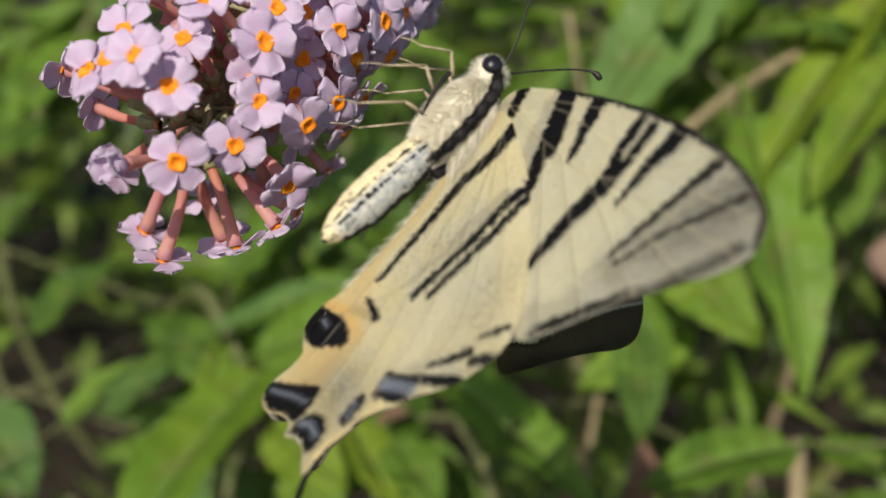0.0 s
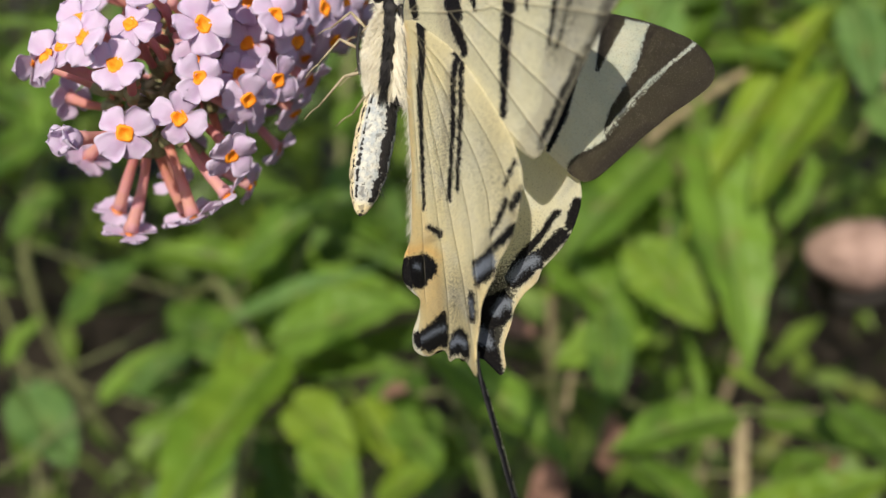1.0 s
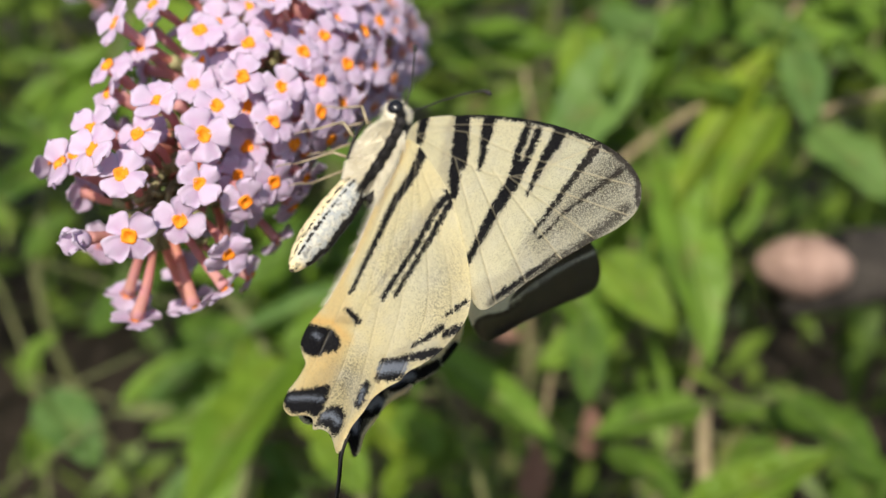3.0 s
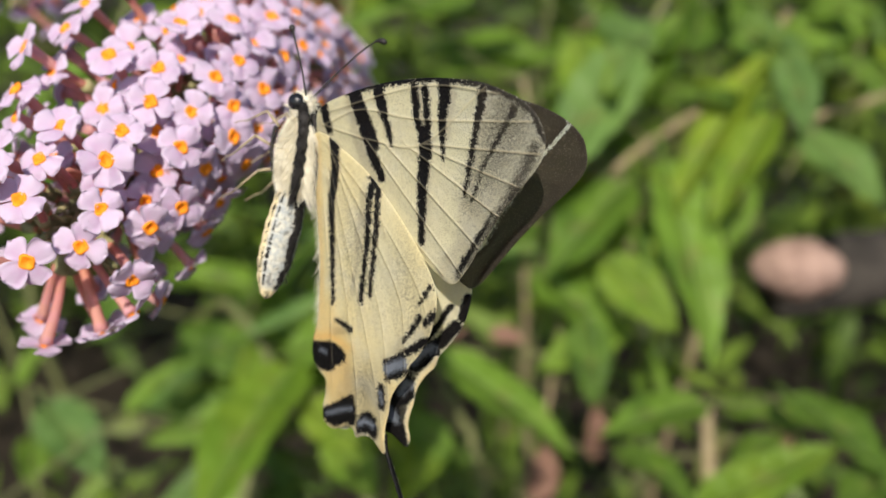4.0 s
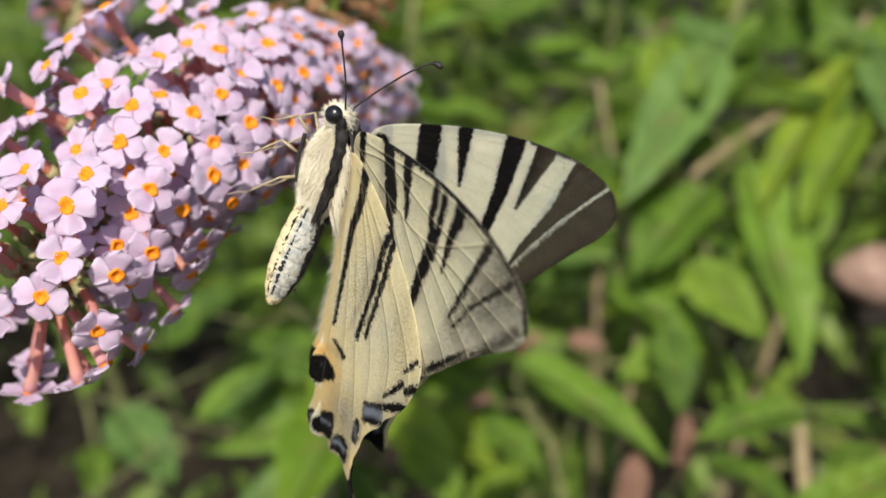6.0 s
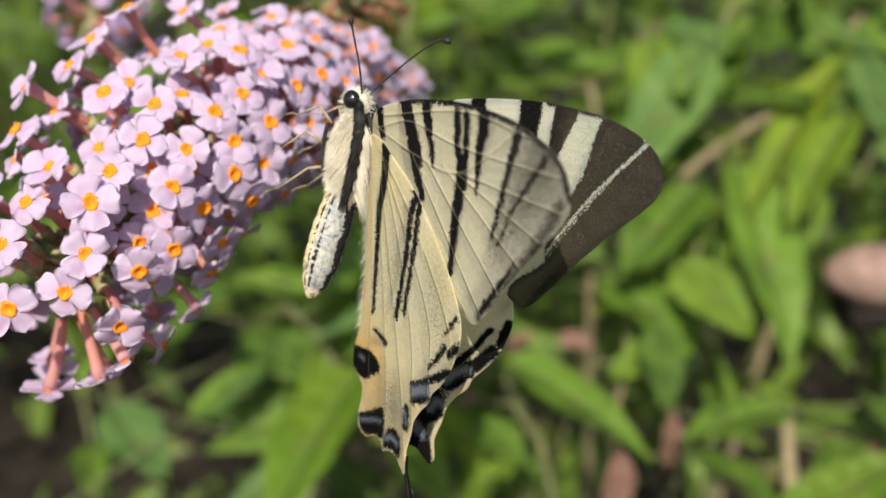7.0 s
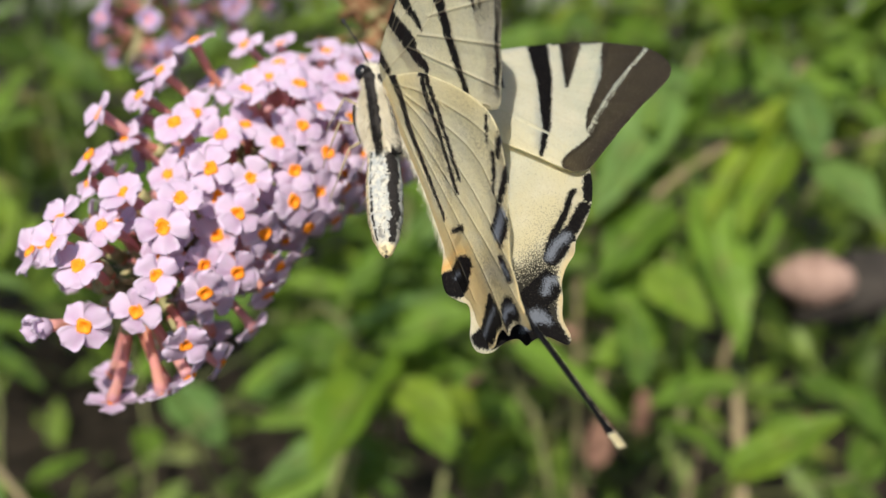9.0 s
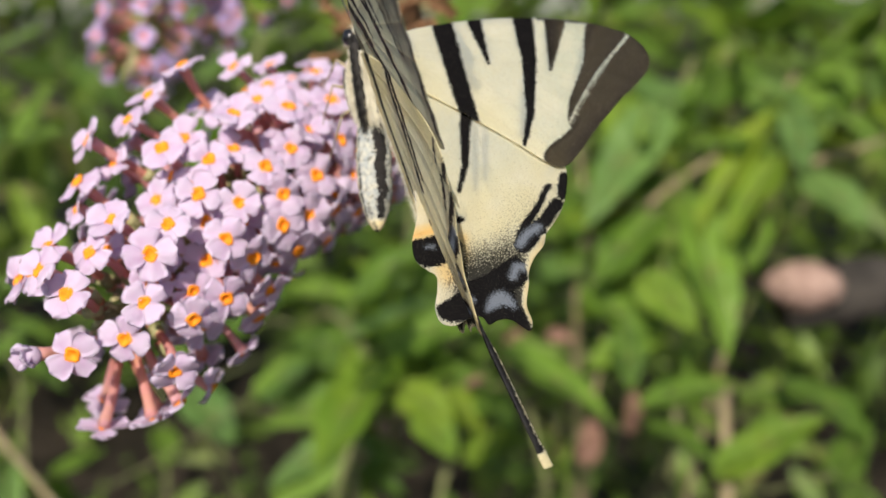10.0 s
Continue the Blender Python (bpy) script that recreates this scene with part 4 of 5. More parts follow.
def hind_under(P):
    black = np.maximum.reduce([
        patch(P, AN), patch(P, [(-40, -2.2), (-38.2, 1.5), (-36.9, 4.2), (-38.5, 4.7), (-41.0, 4.6), (-41.3, 2.5), (-41.9, 0.3), (-41.3, -1.5)]),
        patch(P, [(-40.6, 5.0), (-39.1, 6.3), (-39.2, 7.9), (-40.9, 8.7), (-42.6, 8.2), (-42.2, 7.0), (-42.1, 5.7), (-42.6, 4.9), (-41.8, 4.9)]),
        patch(P, [(-36.0, 9.1), (-34.8, 9.7), (-35.3, 10.3), (-38.0, 10.2), (-38.2, 9.3)]),
        patch(P, [(-31.5, 10.6), (-30.6, 12.4), (-29.8, 14.2), (-31.2, 14.5), (-32.9, 14.4), (-33.6, 12.8), (-34.2, 10.9), (-33, 10.6)]),
        band(P, [(-29.9, 14.7), (-28.2, 18.0)], 1.0, 1.1), band(P, [(-28.4, 14.3), (-25.0, 17.1)], 0.45, 0.75), band(P, [(-25.8, 18.0), (-24.3, 19.8)], 0.9),
        band(P, [(-23.2, 17.2), (-20.9, 19.0)], 0.5, 0.6), band(P, [(-26.4, 2.2), (-27.5, 4.6)], 0.6, 0.95),
        band(P, [(-1.5, 3.7), (-5.3, 3.6), (-9.4, 2.6), (-13.5, 2.3), (-24.0, 1.6)], 1.6, 0.45),
        band(P, [(-6.3, 10.3), (-7.2, 10.6)], 1.5), band(P, [(-7.3, 10.3), (-9.5, 9.5), (-13.9, 8.9), (-23.5, 6.9)], 1.0, 0.75), band(P, [(-7.6, 11.2), (-13.0, 10.5), (-22.5, 8.6)], 0.95, 0.6)])
    blue = np.maximum.reduce([band(P, [(-31.0, -1.4), (-31.2, -0.4)], 1.0) - 0.1, band(P, [(-40.3, -1.0), (-39.4, 1.8), (-38.9, 4.0)], 1.5) - 0.35, band(P, [(-40.9, 5.4), (-40.4, 6.5), (-40.9, 7.8)], 1.5) - 0.2,
                              band(P, [(-35.9, 9.6), (-37.4, 9.8)], 0.8) - 0.05, band(P, [(-32.6, 10.9), (-31.9, 12.6), (-31.5, 14.1)], 1.7)])
    warm = np.maximum.reduce([level(band(P, [(-29.2, -2.6), (-28.7, 0.8), (-30.3, 4.2)], 1.5, 1.2), 2.4), 0.46 * level(patch(P, [(-24, -1.8), (-23, 0.5), (-29.5, 4.4), (-38, 4.6), (-41, 3), (-42, -1), (-34, -1)]), 2.5),
                              0.50 * level(band(P, [(-1, 0.2), (-14, -0.1), (-27, -0.9)], 1.7), 1.4), 0.34 * level(band(P, [(-33.5, 10.6), (-35.2, 12), (-42, 9.5), (-44.5, 9.4)], 1.3), 1.5)])
    dust = 0.12 + 0.28 * level(spot(P, (-36, 6.6), 4.5, 2.2), 3) + 0.20 * level(spot(P, (-20, 15), 8, 4.0), 5) + 0.20 * level(spot(P, (-17, 6), 9, 3), 5)
    # tone and thin also carry a silvery shimmer, coloured into the hindwing's middle
    tone = np.clip(0.66 + 0.34 * level(spot(P, (-34, 6), 10, 9), 8) - 0.55 * level(spot(P, (-22, 11), 10, 4), 5), 0, 1)
    return level(black), level(blue, 1.4), np.clip(warm, 0, 1), np.clip(dust, 0, 1), tone, 0.25 * level(spot(P, (-22, 11), 10, 4), 5)


def fore_over(P):
    cream = band(P, [(1.1, 35.0), (-5.2, 29.1), (-10.8, 25.1), (-15.4, 22.3)], 0.62, 0.4)
    outer = patch(P, [(4.1, 29.6), (1.6, 34.6), (-5, 29.6), (-10.8, 25.6), (-14.2, 23.5), (-13.4, 23.3), (-10.2, 24.0), (-3.2, 27.4)])
    margin = patch(P, [(1.6, 35.6), (-5, 30.0), (-10.8, 25.8), (-15.0, 23.0), (-17.6, 19.6), (-19.6, 18.8), (-21.5, 21.5), (-15.5, 27.5), (-10.5, 32.0), (-6, 36.5), (-2, 38.5)])
    dark = np.where(cream > -0.4, np.minimum(np.maximum(outer, margin), -cream * 1.2), np.maximum(outer, margin))
    ink = np.maximum.reduce([
        band(P, [(1.2, 1.1), (-7.5, 1.9)], 2.2, 1.9), band(P, [(4.2, 7.5), (-5.7, 8.5), (-13, 9.4)], 3.0, 2.3), band(P, [(5.0, 12.3), (-2.5, 13.3)], 2.0, 0.3),
        band(P, [(5.4, 19.7), (-2.3, 19.4), (-11.7, 18.0), (-17.0, 16.3)], 2.9, 0.4), band(P, [(5.2, 24.6), (-4.2, 22.3)], 3.3, 0.3), dark,
        band(P, [(5.4, 22), (4.2, 29), (2.2, 33.8)], 0.5)])
    tone = np.clip(0.15 + 0.7 * level(patch(P, [(-4, 10), (-14, 14), (-20, 19.6), (-18, 14), (-12, 9)]), 4) + 0.6 * level(band(P, [(-1, 1), (-13, 6)], 4), 3), 0, 1)
    dust = 0.03 + 0.22 * level(spot(P, (-4, 1), 7, 3), 3) + 0.10 * np.clip((P[:, 1] - 18) / 10, 0, 1)
    zero = np.zeros(len(P))
    return level(ink), zero, zero, np.clip(dust, 0, 1), tone, np.maximum(np.clip((P[:, 1] - 19.5) / 7, 0, 1), level(margin, 2.0))


def hind_over(P):
    solid = patch(P, [(-36.9, 3), (-36.0, 6), (-34.8, 8.6), (-34.3, 10.2), (-36, 11.0), (-38.3, 10.7), (-38.9, 8.9), (-41, 9.0), (-43.4, 9.8), (-44.8, 9.4), (-43.6, 7.8), (-43.0, 6.3),
                     (-43.2, 4.6), (-41.9, 3.5), (-41.9, 0.5), (-41.2, -1.2), (-39.6, -1.5), (-38.4, 1)])
    ink = np.maximum.reduce([
        solid, patch(P, [(-32.6, 10.3), (-30.6, 11.5), (-29.6, 13.8), (-29.9, 14.7), (-31.6, 14.9), (-33.0, 13.3), (-34.1, 11.0)]), patch(P, AN),
        band(P, [(-9, 8.9), (-14.3, 7.4), (-19.8, 6.3), (-23.6, 4.6)], 1.9, 0.4), band(P, [(-28.0, 1.6), (-27.8, 4.0)], 1.1, 0.8),
        band(P, [(-30.4, 12.0), (-28.2, 14.3), (-25.4, 16.4), (-24.8, 16.9)], 1.0, 0.7), band(P, [(-30.2, 14.8), (-27.7, 17.4)], 1.7), band(P, [(-26.4, 18.6), (-23.9, 19.4)], 1.5)])
    blue = np.maximum.reduce([patch(P, [(-41.2, 4.6), (-39.4, 5.4), (-38.7, 7.0), (-39.7, 8.2), (-41.4, 8.5), (-40.8, 6.8)]) + 0.15, band(P, [(-37.0, 9.1), (-35.7, 9.9), (-36.0, 10.6)], 1.4),
                              band(P, [(-32.6, 11.1), (-31.4, 12.3), (-30.6, 14)], 1.5), band(P, [(-38.6, 2.5), (-39.5, 3.3)], 0.9) - 0.1, band(P, [(-31.0, -1.2), (-31.2, -0.4)], 0.9) - 0.1])
    fade = np.clip((-29.0 - P[:, 0]) / 7.5, 0, 1) * np.clip(1.6 - np.abs(P[:, 1] - 6.3) / 4.6, 0, 1)
    dust = 0.05 + 0.85 * np.clip(fade, 0, 1) + 0.2 * level(spot(P, (-30, 13), 5, 4), 4)
    warm = np.maximum(0.9 * level(band(P, [(-29.2, -2.6), (-28.7, 0.8), (-30.6, 3.4)], 1.7, 1.2), 2.0), 0.42 * level(patch(P, [(-29, 0), (-29, 3.6), (-34, 4.2), (-37, 1), (-35, -1)]), 2))
    tone = np.clip(0.55 + 0.45 * level(spot(P, (-29, 12), 9, 8), 6) - 0.5 * level(spot(P, (-15, 9), 8, 6), 5), 0, 1)
    rim = np.maximum(band(P, [(-32.6, 14.6), (-34.8, 12.6), (-36.8, 11.6)], 1.7, 1.2), band(P, [(-38.6, 10.9), (-41.2, 10.0), (-43.7, 10.2)], 1.5, 1.0))
    ink, dust, tone = np.minimum(ink, -rim), dust * (1 - level(rim, 0.6)), np.maximum(tone, level(rim, 0.8))
    return level(ink), level(blue, 1.4), np.clip(np.maximum(warm, 0.3 * level(rim, 0.8)), 0, 1), np.clip(dust, 0, 1), tone, np.zeros(len(P))


def inside(P, poly):
    x, y = P[:, 0], P[:, 1]
    odd = np.zeros(len(P), bool)
    for (x0, y0), (x1, y1) in zip(poly, np.roll(poly, -1, 0)):
        if y0 != y1:
            odd ^= ((y0 > y) != (y1 > y)) & (x < (x1 - x0) * (y - y0) / (y1 - y0) + x0)
    return odd


def wing_mesh(name, outline, veins, under, over, hinge, sg, drop, step=0.24):
    """A thin cambered wing in its hinge's space: forward is x, outward is y times sg; two faces, each with its own scales."""
    from mathutils.geometry import delaunay_2d_cdt
    lo, hi = outline.min(0), outline.max(0)
    gx, gy = np.meshgrid(np.arange(lo[0], hi[0], step), np.arange(lo[1], hi[1], step))
    gx = gx + (np.arange(gx.shape[0]) % 2)[:, None] * step / 2
    G = np.stack((gx.ravel(), gy.ravel()), 1)
    G = G[inside(G, outline)]
    G = G[np.array([np.min(((outline - g) ** 2).sum(1)) for g in G]) > (0.5 * step) ** 2]
    pts = [Vector(p) for p in np.concatenate((outline, G))]
    n = len(outline)
    v, _, faces, *_ = delaunay_2d_cdt(pts, [(i, (i + 1) % n) for i in range(n)], [], 1, 1e-6)
    P = np.array([tuple(p) for p in v])
    vd = np.full(len(P), 99.0)
    for line in veins:
        L = catmull(line, 1.0)
        vd = np.minimum(vd, -band(P, L, 0.0))
    vein = np.clip(1.15 - vd / 0.24, 0, 1) * (0.8 if hinge < 0 else 1.0)
    z = drop - 0.30 * np.cos(np.clip(vd, 0, 2.4) / 2.4 * math.pi) * 0.22 + 0.0011 * (P[:, 1] - 14) ** 2 * 0.6 - 0.25
    edge = np.min(np.abs(band(P, np.concatenate((outline, outline[:1])), 0.0))[None], 0)
    th = np.where(edge < 0.02, 0.03, 0.08)
    X, Y = (P[:, 0] - hinge) * MM, sg * P[:, 1] * MM
    verts = np.concatenate((np.stack((X, Y, (z - th) * MM), 1), np.stack((X, Y, (z + th) * MM), 1)))
    m = len(P)
    low, top = [], []
    for f in faces:
        a, b, c = f
        area = (P[b][0] - P[a][0]) * (P[c][1] - P[a][1]) - (P[c][0] - P[a][0]) * (P[b][1] - P[a][1])
        up = (a, b, c) if area * sg > 0 else (a, c, b)
        top.append(tuple(i + m for i in up))
        low.append(tuple(reversed(up)))
    count = {}
    for f in low:
        for i in range(3):
            e = (f[i], f[(i + 1) % 3])
            count[frozenset(e)] = None if frozenset(e) in count else e
    rim = [(e[1], e[0], e[0] + m, e[1] + m) for e in count.values() if e]
    me = mesh_of(name, verts, low + top + rim, [wing_under, wing_upper], slots=[0] * len(low) + [1] * len(top) + [0] * len(rim))
    for key, a, b in zip(("ink", "blue", "warm", "dust", "tone", "thin"), under(P), over(P)):
        me.attributes.new(key, "FLOAT", "POINT").data.foreach_set("value", np.concatenate((a, b)).astype(np.float32))
    me.attributes.new("vein", "FLOAT", "POINT").data.foreach_set("value", np.concatenate((vein, vein)).astype(np.float32))
    return me


def tail_mesh(hinge, sg, drop):
    """The long streamer of a hindwing: a narrow twisted blade, black with pale edges and a white tip."""
    line = catmull([(-41.8, 9.7), (-44.2, 10.0), (-47.4, 11.2), (-52, 12.7), (-57, 14.3), (-61.7, 15.9)], 0.4)
    n = len(line)
    verts, faces, ink = [], [], []
    for i, p in enumerate(line):
        u = i / (n - 1)
        t = line[min(i + 1, n - 1)] - line[max(i - 1, 0)]
        t = t / np.linalg.norm(t)
        s = np.array((-t[1], t[0]))
        w = (0.30 * (1 - u) ** 3 + 0.50 + 0.26 * math.exp(-((u - 0.93) / 0.07) ** 2)) * (1 if u < 0.97 else 0.75)
        for c in (-1, -0.55, 0, 0.55, 1):
            q = p + s * c * w * (0.8 - 0.5 * min(1.0, u * 4))
            for k in (-1, 1):
                z = drop - 0.25 + k * (0.06 + 0.42 * math.sqrt(1 - 0.98 * c * c) * min(1.0, u * 4) * (1.25 if u > 0.88 else 1.0)) + 0.25 * c * math.sin(u * 2.2) * w
                verts.append(((q[0] - hinge) * MM, sg * q[1] * MM, z * MM))
                ink.append(0.0 if u > 0.92 else 0.40 if k > 0 and c > -0.7 else (1.0 if u > 0.12 or c < -0.3 else 0.2))
    for i in range(n - 1):
        a, b = i * 10, (i + 1) * 10
        for j in range(4):
            q = (a + 2 * j, a + 2 * j + 2, b + 2 * j + 2, b + 2 * j)
            faces.append(q if sg > 0 else tuple(reversed(q)))
            q = (a + 2 * j + 1, b + 2 * j + 1, b + 2 * j + 3, a + 2 * j + 3)
            faces.append(q if sg > 0 else tuple(reversed(q)))
        faces.append((a, b, b + 1, a + 1))
        faces.append((a + 8, a + 9, b + 9, b + 8))
    me = mesh_of("tail", verts, faces, wing_under)
    for key, value in (("ink", ink), ("blue", [0.0] * len(verts)), ("warm", [0.0] * len(verts)), ("dust", [0.1] * len(verts)), ("tone", [0.6] * len(verts)), ("thin", [0.0] * len(verts)), ("vein", [0.0] * len(verts))):
        me.attributes.new(key, "FLOAT", "POINT").data.foreach_set("value", value)
    return me


def fur(rnd, count, place, length, thick):
    """Fine tapering hairs: place() gives a root and a direction."""
    verts, faces = [], []
    for i in range(count):
        p, d = place(rnd)
        d = d / (np.linalg.norm(d) + 1e-9)
        l = length * rnd.uniform(0.5, 1.2)
        s = np.cross(d, np.array([rnd.uniform(-1, 1) for _ in range(3)]))
        s = s / (np.linalg.norm(s) + 1e-9) * thick
        bend = np.array((-0.25 * l, 0, 0))
        n = len(verts)
        verts += [p - s, p + s, p + d * l * 0.55 + bend * 0.4 + s * 0.6, p + d * l * 0.55 + bend * 0.4 - s * 0.6, p + d * l + bend]
        faces += [(n, n + 1, n + 2, n + 3), (n + 3, n + 2, n + 4)]
    return [np.array(v) * MM for v in verts], faces


def build_butterfly():
    root = tagged(new("butterfly"), "cream swallowtail butterfly with black stripes, one tail missing", "butterfly")
    rnd = random.Random(3)
    YC = 1.3
    # thorax: black flank stripe over pale fuzz
    tc, tr = np.array((-4.2, YC, -1.7)), np.array((6.6, 2.8, 3.3))
    v, f = ball(tc, tr, 22, 30)
    part("thorax", mesh_of("thorax", np.array(v) * MM, f, thorax_mat), root, "pale furry thorax with a black flank stripe")

    def on_thorax(r):
        th, a = math.acos(r.uniform(-0.85, 0.95)), r.uniform(0.75 * math.pi, 2.25 * math.pi)
        nrm = np.array((math.cos(th), math.sin(th) * math.cos(a), math.sin(th) * math.sin(a)))
        d = nrm / tr
        d = d / np.linalg.norm(d) + np.array((-0.9, 0, 0)) + 0.3 * np.array([r.uniform(-1, 1) for _ in range(3)])
        return tc + tr * nrm, d

    v, f = fur(rnd, 7500, on_thorax, 1.1, 0.04)
    part("fur", mesh_of("fur", v, f, hair_mat, False), root, "long cream hairs on the thorax")
    for sy in (1, -1):
        line = catmull([(3.9, YC + sy * 1.3, -0.5), (0.5, YC + sy * 2.2, 0.5), (-4.5, YC + sy * 2.55, 0.35), (-8.0, YC + sy * 2.4, -0.2), (-9.8, YC + sy * 2.1, -0.7)], 0.5)
        w = np.interp(np.linspace(0, 1, len(line)), (0, 0.15, 0.8, 1), (0.35, 0.75, 0.7, 0.3)) * (1 + 0.22 * np.sin(np.arange(len(line)) * 1.7))
        vv, ff = tube(line * MM, w * MM, 8)
        hair_line = line

        def on_stripe(r):
            p = hair_line[r.randrange(len(hair_line))] + np.array((r.uniform(-0.5, 0.5), sy * r.uniform(0.1, 0.6), r.uniform(-0.6, 0.6)))
            return p, np.array((-1.0, 0.7 * sy, r.uniform(-0.3, 0.3)))

        hv, hf = fur(rnd, 1400, on_stripe, 0.9, 0.05)
        vv, ff = join((vv, ff), (hv, hf))
        part("flank_stripe", mesh_of("flank_stripe", vv, ff, dark_hair), root, "black furry stripe")
        line = catmull([(0.5, YC + sy * 1.6, -5.2), (-2.5, YC + sy * 2.2, -5.2), (-6.0, YC + sy * 2.2, -4.8)], 0.5)
        vv, ff = tube(line * MM, np.linspace(0.3, 0.2, len(line)) * MM, 6)
        part("chest_stripe", mesh_of("chest_stripe", vv, ff, dark_hair), root, "thin dark stripe")
    line = catmull([(2.6, YC, 0.2), (-1.5, YC, 1.6), (-6.0, YC, 1.5), (-10.5, YC, -0.1)], 0.5)
    vv, ff = tube(line * MM, np.interp(np.linspace(0, 1, len(line)), (0, 0.3, 1), (0.4, 1.0, 0.8)) * MM, 10)
    part("back_stripe", mesh_of("back_stripe", vv, ff, dark_hair), root, "black stripe along the back")

    def on_wing_root(r):
        return np.array((r.uniform(-9.0, 1.0), YC + r.choice((-1, 1)) * r.uniform(1.2, 2.2), r.uniform(0.5, 1.4))), np.array((-1.6, r.uniform(-0.6, 0.6), 1.0))

    v, f = fur(rnd, 1200, on_wing_root, 3.0, 0.03)
    part("back_fur", mesh_of("back_fur", v, f, hair_mat, False), root, "long pale grey hairs on the back")
    # head
    hc = np.array((3.6, YC + 0.2, -1.6))
    v, f = ball(hc, (1.9, 1.9, 1.9), 14, 20)
    head = part("head", mesh_of("head", np.array(v) * MM, f, thorax_mat), root, "furry head with black eyes")

    def on_head(r):
        nrm = np.array([r.gauss(0, 1) for _ in range(3)])
        nrm /= np.linalg.norm(nrm)
        if abs(nrm[1]) > 0.75:
            nrm[1] *= 0.3
        return hc + nrm * 1.8, nrm + np.array((0.2, 0, 0))

    v, f = fur(rnd, 900, on_head, 1.0, 0.045)
    part("tuft", mesh_of("tuft", v, f, hair_mat, False), head, "cream hairs between the eyes")
    for sy in (1, -1):
        v, f = ball(hc + np.array((0.45, sy * 1.45, -0.05)), (1.25, 1.0, 1.25), 16, 22)
        part("eye", mesh_of("eye", np.array(v) * MM, f, eye_mat), head, "glossy black compound eye")
    for pts in ([(5.0, YC + 0.9, -0.6), (8.5, YC + 1.6, -1.0), (12.5, YC + 2.0, -2.2), (14.6, YC + 2.1, -2.9)],
                [(5.0, YC - 0.6, -0.4), (8.0, YC - 1.8, 2.0), (11.5, YC - 3.0, 5.4), (13.2, YC - 3.6, 7.8), (13.0, YC - 3.8, 9.2)]):
        line = catmull(pts, 0.35)
        u = np.linspace(0, 1, len(line))
        r = 0.13 + 0.32 * np.exp(-((u - 0.95) / 0.055) ** 2)
        v, f = tube(line * MM, r * MM, 8)
        part("antenna", mesh_of("antenna", v, f, black_mat), head, "thin black clubbed antenna")
    # abdomen: ringed, pale, black above
    A, B = np.array((-8.6, YC + 0.3, -2.5)), np.array((-24.4, YC + 1.5, -5.4))
    ax = (B - A) / np.linalg.norm(B - A)
    s1 = np.cross(ax, (0, 1, 0))
    s1 /= np.linalg.norm(s1)
    s2 = np.cross(ax, s1)
    rows, sides = 120, 84
    verts, faces, ink, belly = [], [], [], []
    for i in range(rows + 1):
        u = i / rows
        r = np.interp(u, (0, 0.08, 0.35, 0.65, 0.84, 0.92, 0.97, 1), (1.8, 2.3, 2.65, 2.5, 1.8, 1.2, 0.75, 0.15))
        ring = abs(math.sin(u * 8 * math.pi))
        r *= 0.945 + 0.055 * ring ** 0.4
        for k in range(sides):
            a = 2 * math.pi * k / sides
            out = math.cos(a) * s1 + math.sin(a) * s2
            verts.append((A + ax * u * np.linalg.norm(B - A) + r * out) * MM)
            turn = math.degrees(math.acos(max(-1.0, min(1.0, out[2]))))  # 0 on the back, 180 below
            fade = 1.0 if u < 0.88 else 0.3
            back = 0.5 + (22 - turn) / 26
            upper = (0.78 if ring > 0.35 else 0.25) - abs(turn - 80) / 15 if u < 0.93 else 0
            lower = 0.72 - abs(turn - 104) / 13
            ink.append(min(1.0, max(0.0, back * fade, upper * fade, lower * fade, 0.34 * (ring < 0.14) * (turn < 120), (u - 0.90) * 7)))
            belly.append(min(1.0, max(0.0, (turn - 88) / 12, (u - 0.87) * 20)))
    for i in range(rows):
        for k in range(sides):
            k2 = (k + 1) % sides
            faces.append((i * sides + k, i * sides + k2, (i + 1) * sides + k2, (i + 1) * sides + k))
    faces.append(tuple(range(rows * sides, (rows + 1) * sides)))
    me = mesh_of("abdomen", verts, faces, abdomen_mat)
    me.attributes.new("ink", "FLOAT", "POINT").data.foreach_set("value", ink)
    me.attributes.new("belly", "FLOAT", "POINT").data.foreach_set("value", belly)
    abdomen = part("abdomen", me, root, "whitish ringed abdomen, black along its back")

    def on_back(r):
        u = r.uniform(0.0, 0.8)
        a = r.gauss(0, 0.5)
        up = np.array((0, 0, 1.0)) - ax * ax[2]
        up /= np.linalg.norm(up)
        sd = np.cross(ax, up)
        n = math.cos(a) * up + math.sin(a) * sd
        return A + ax * u * np.linalg.norm(B - A) + n * 2.2, n + ax * 1.0

    v, f = fur(rnd, 320, on_back, 1.2, 0.03)
    part("back_hair", mesh_of("back_hair", v, f, dark_hair, False), abdomen, "short dark hairs")
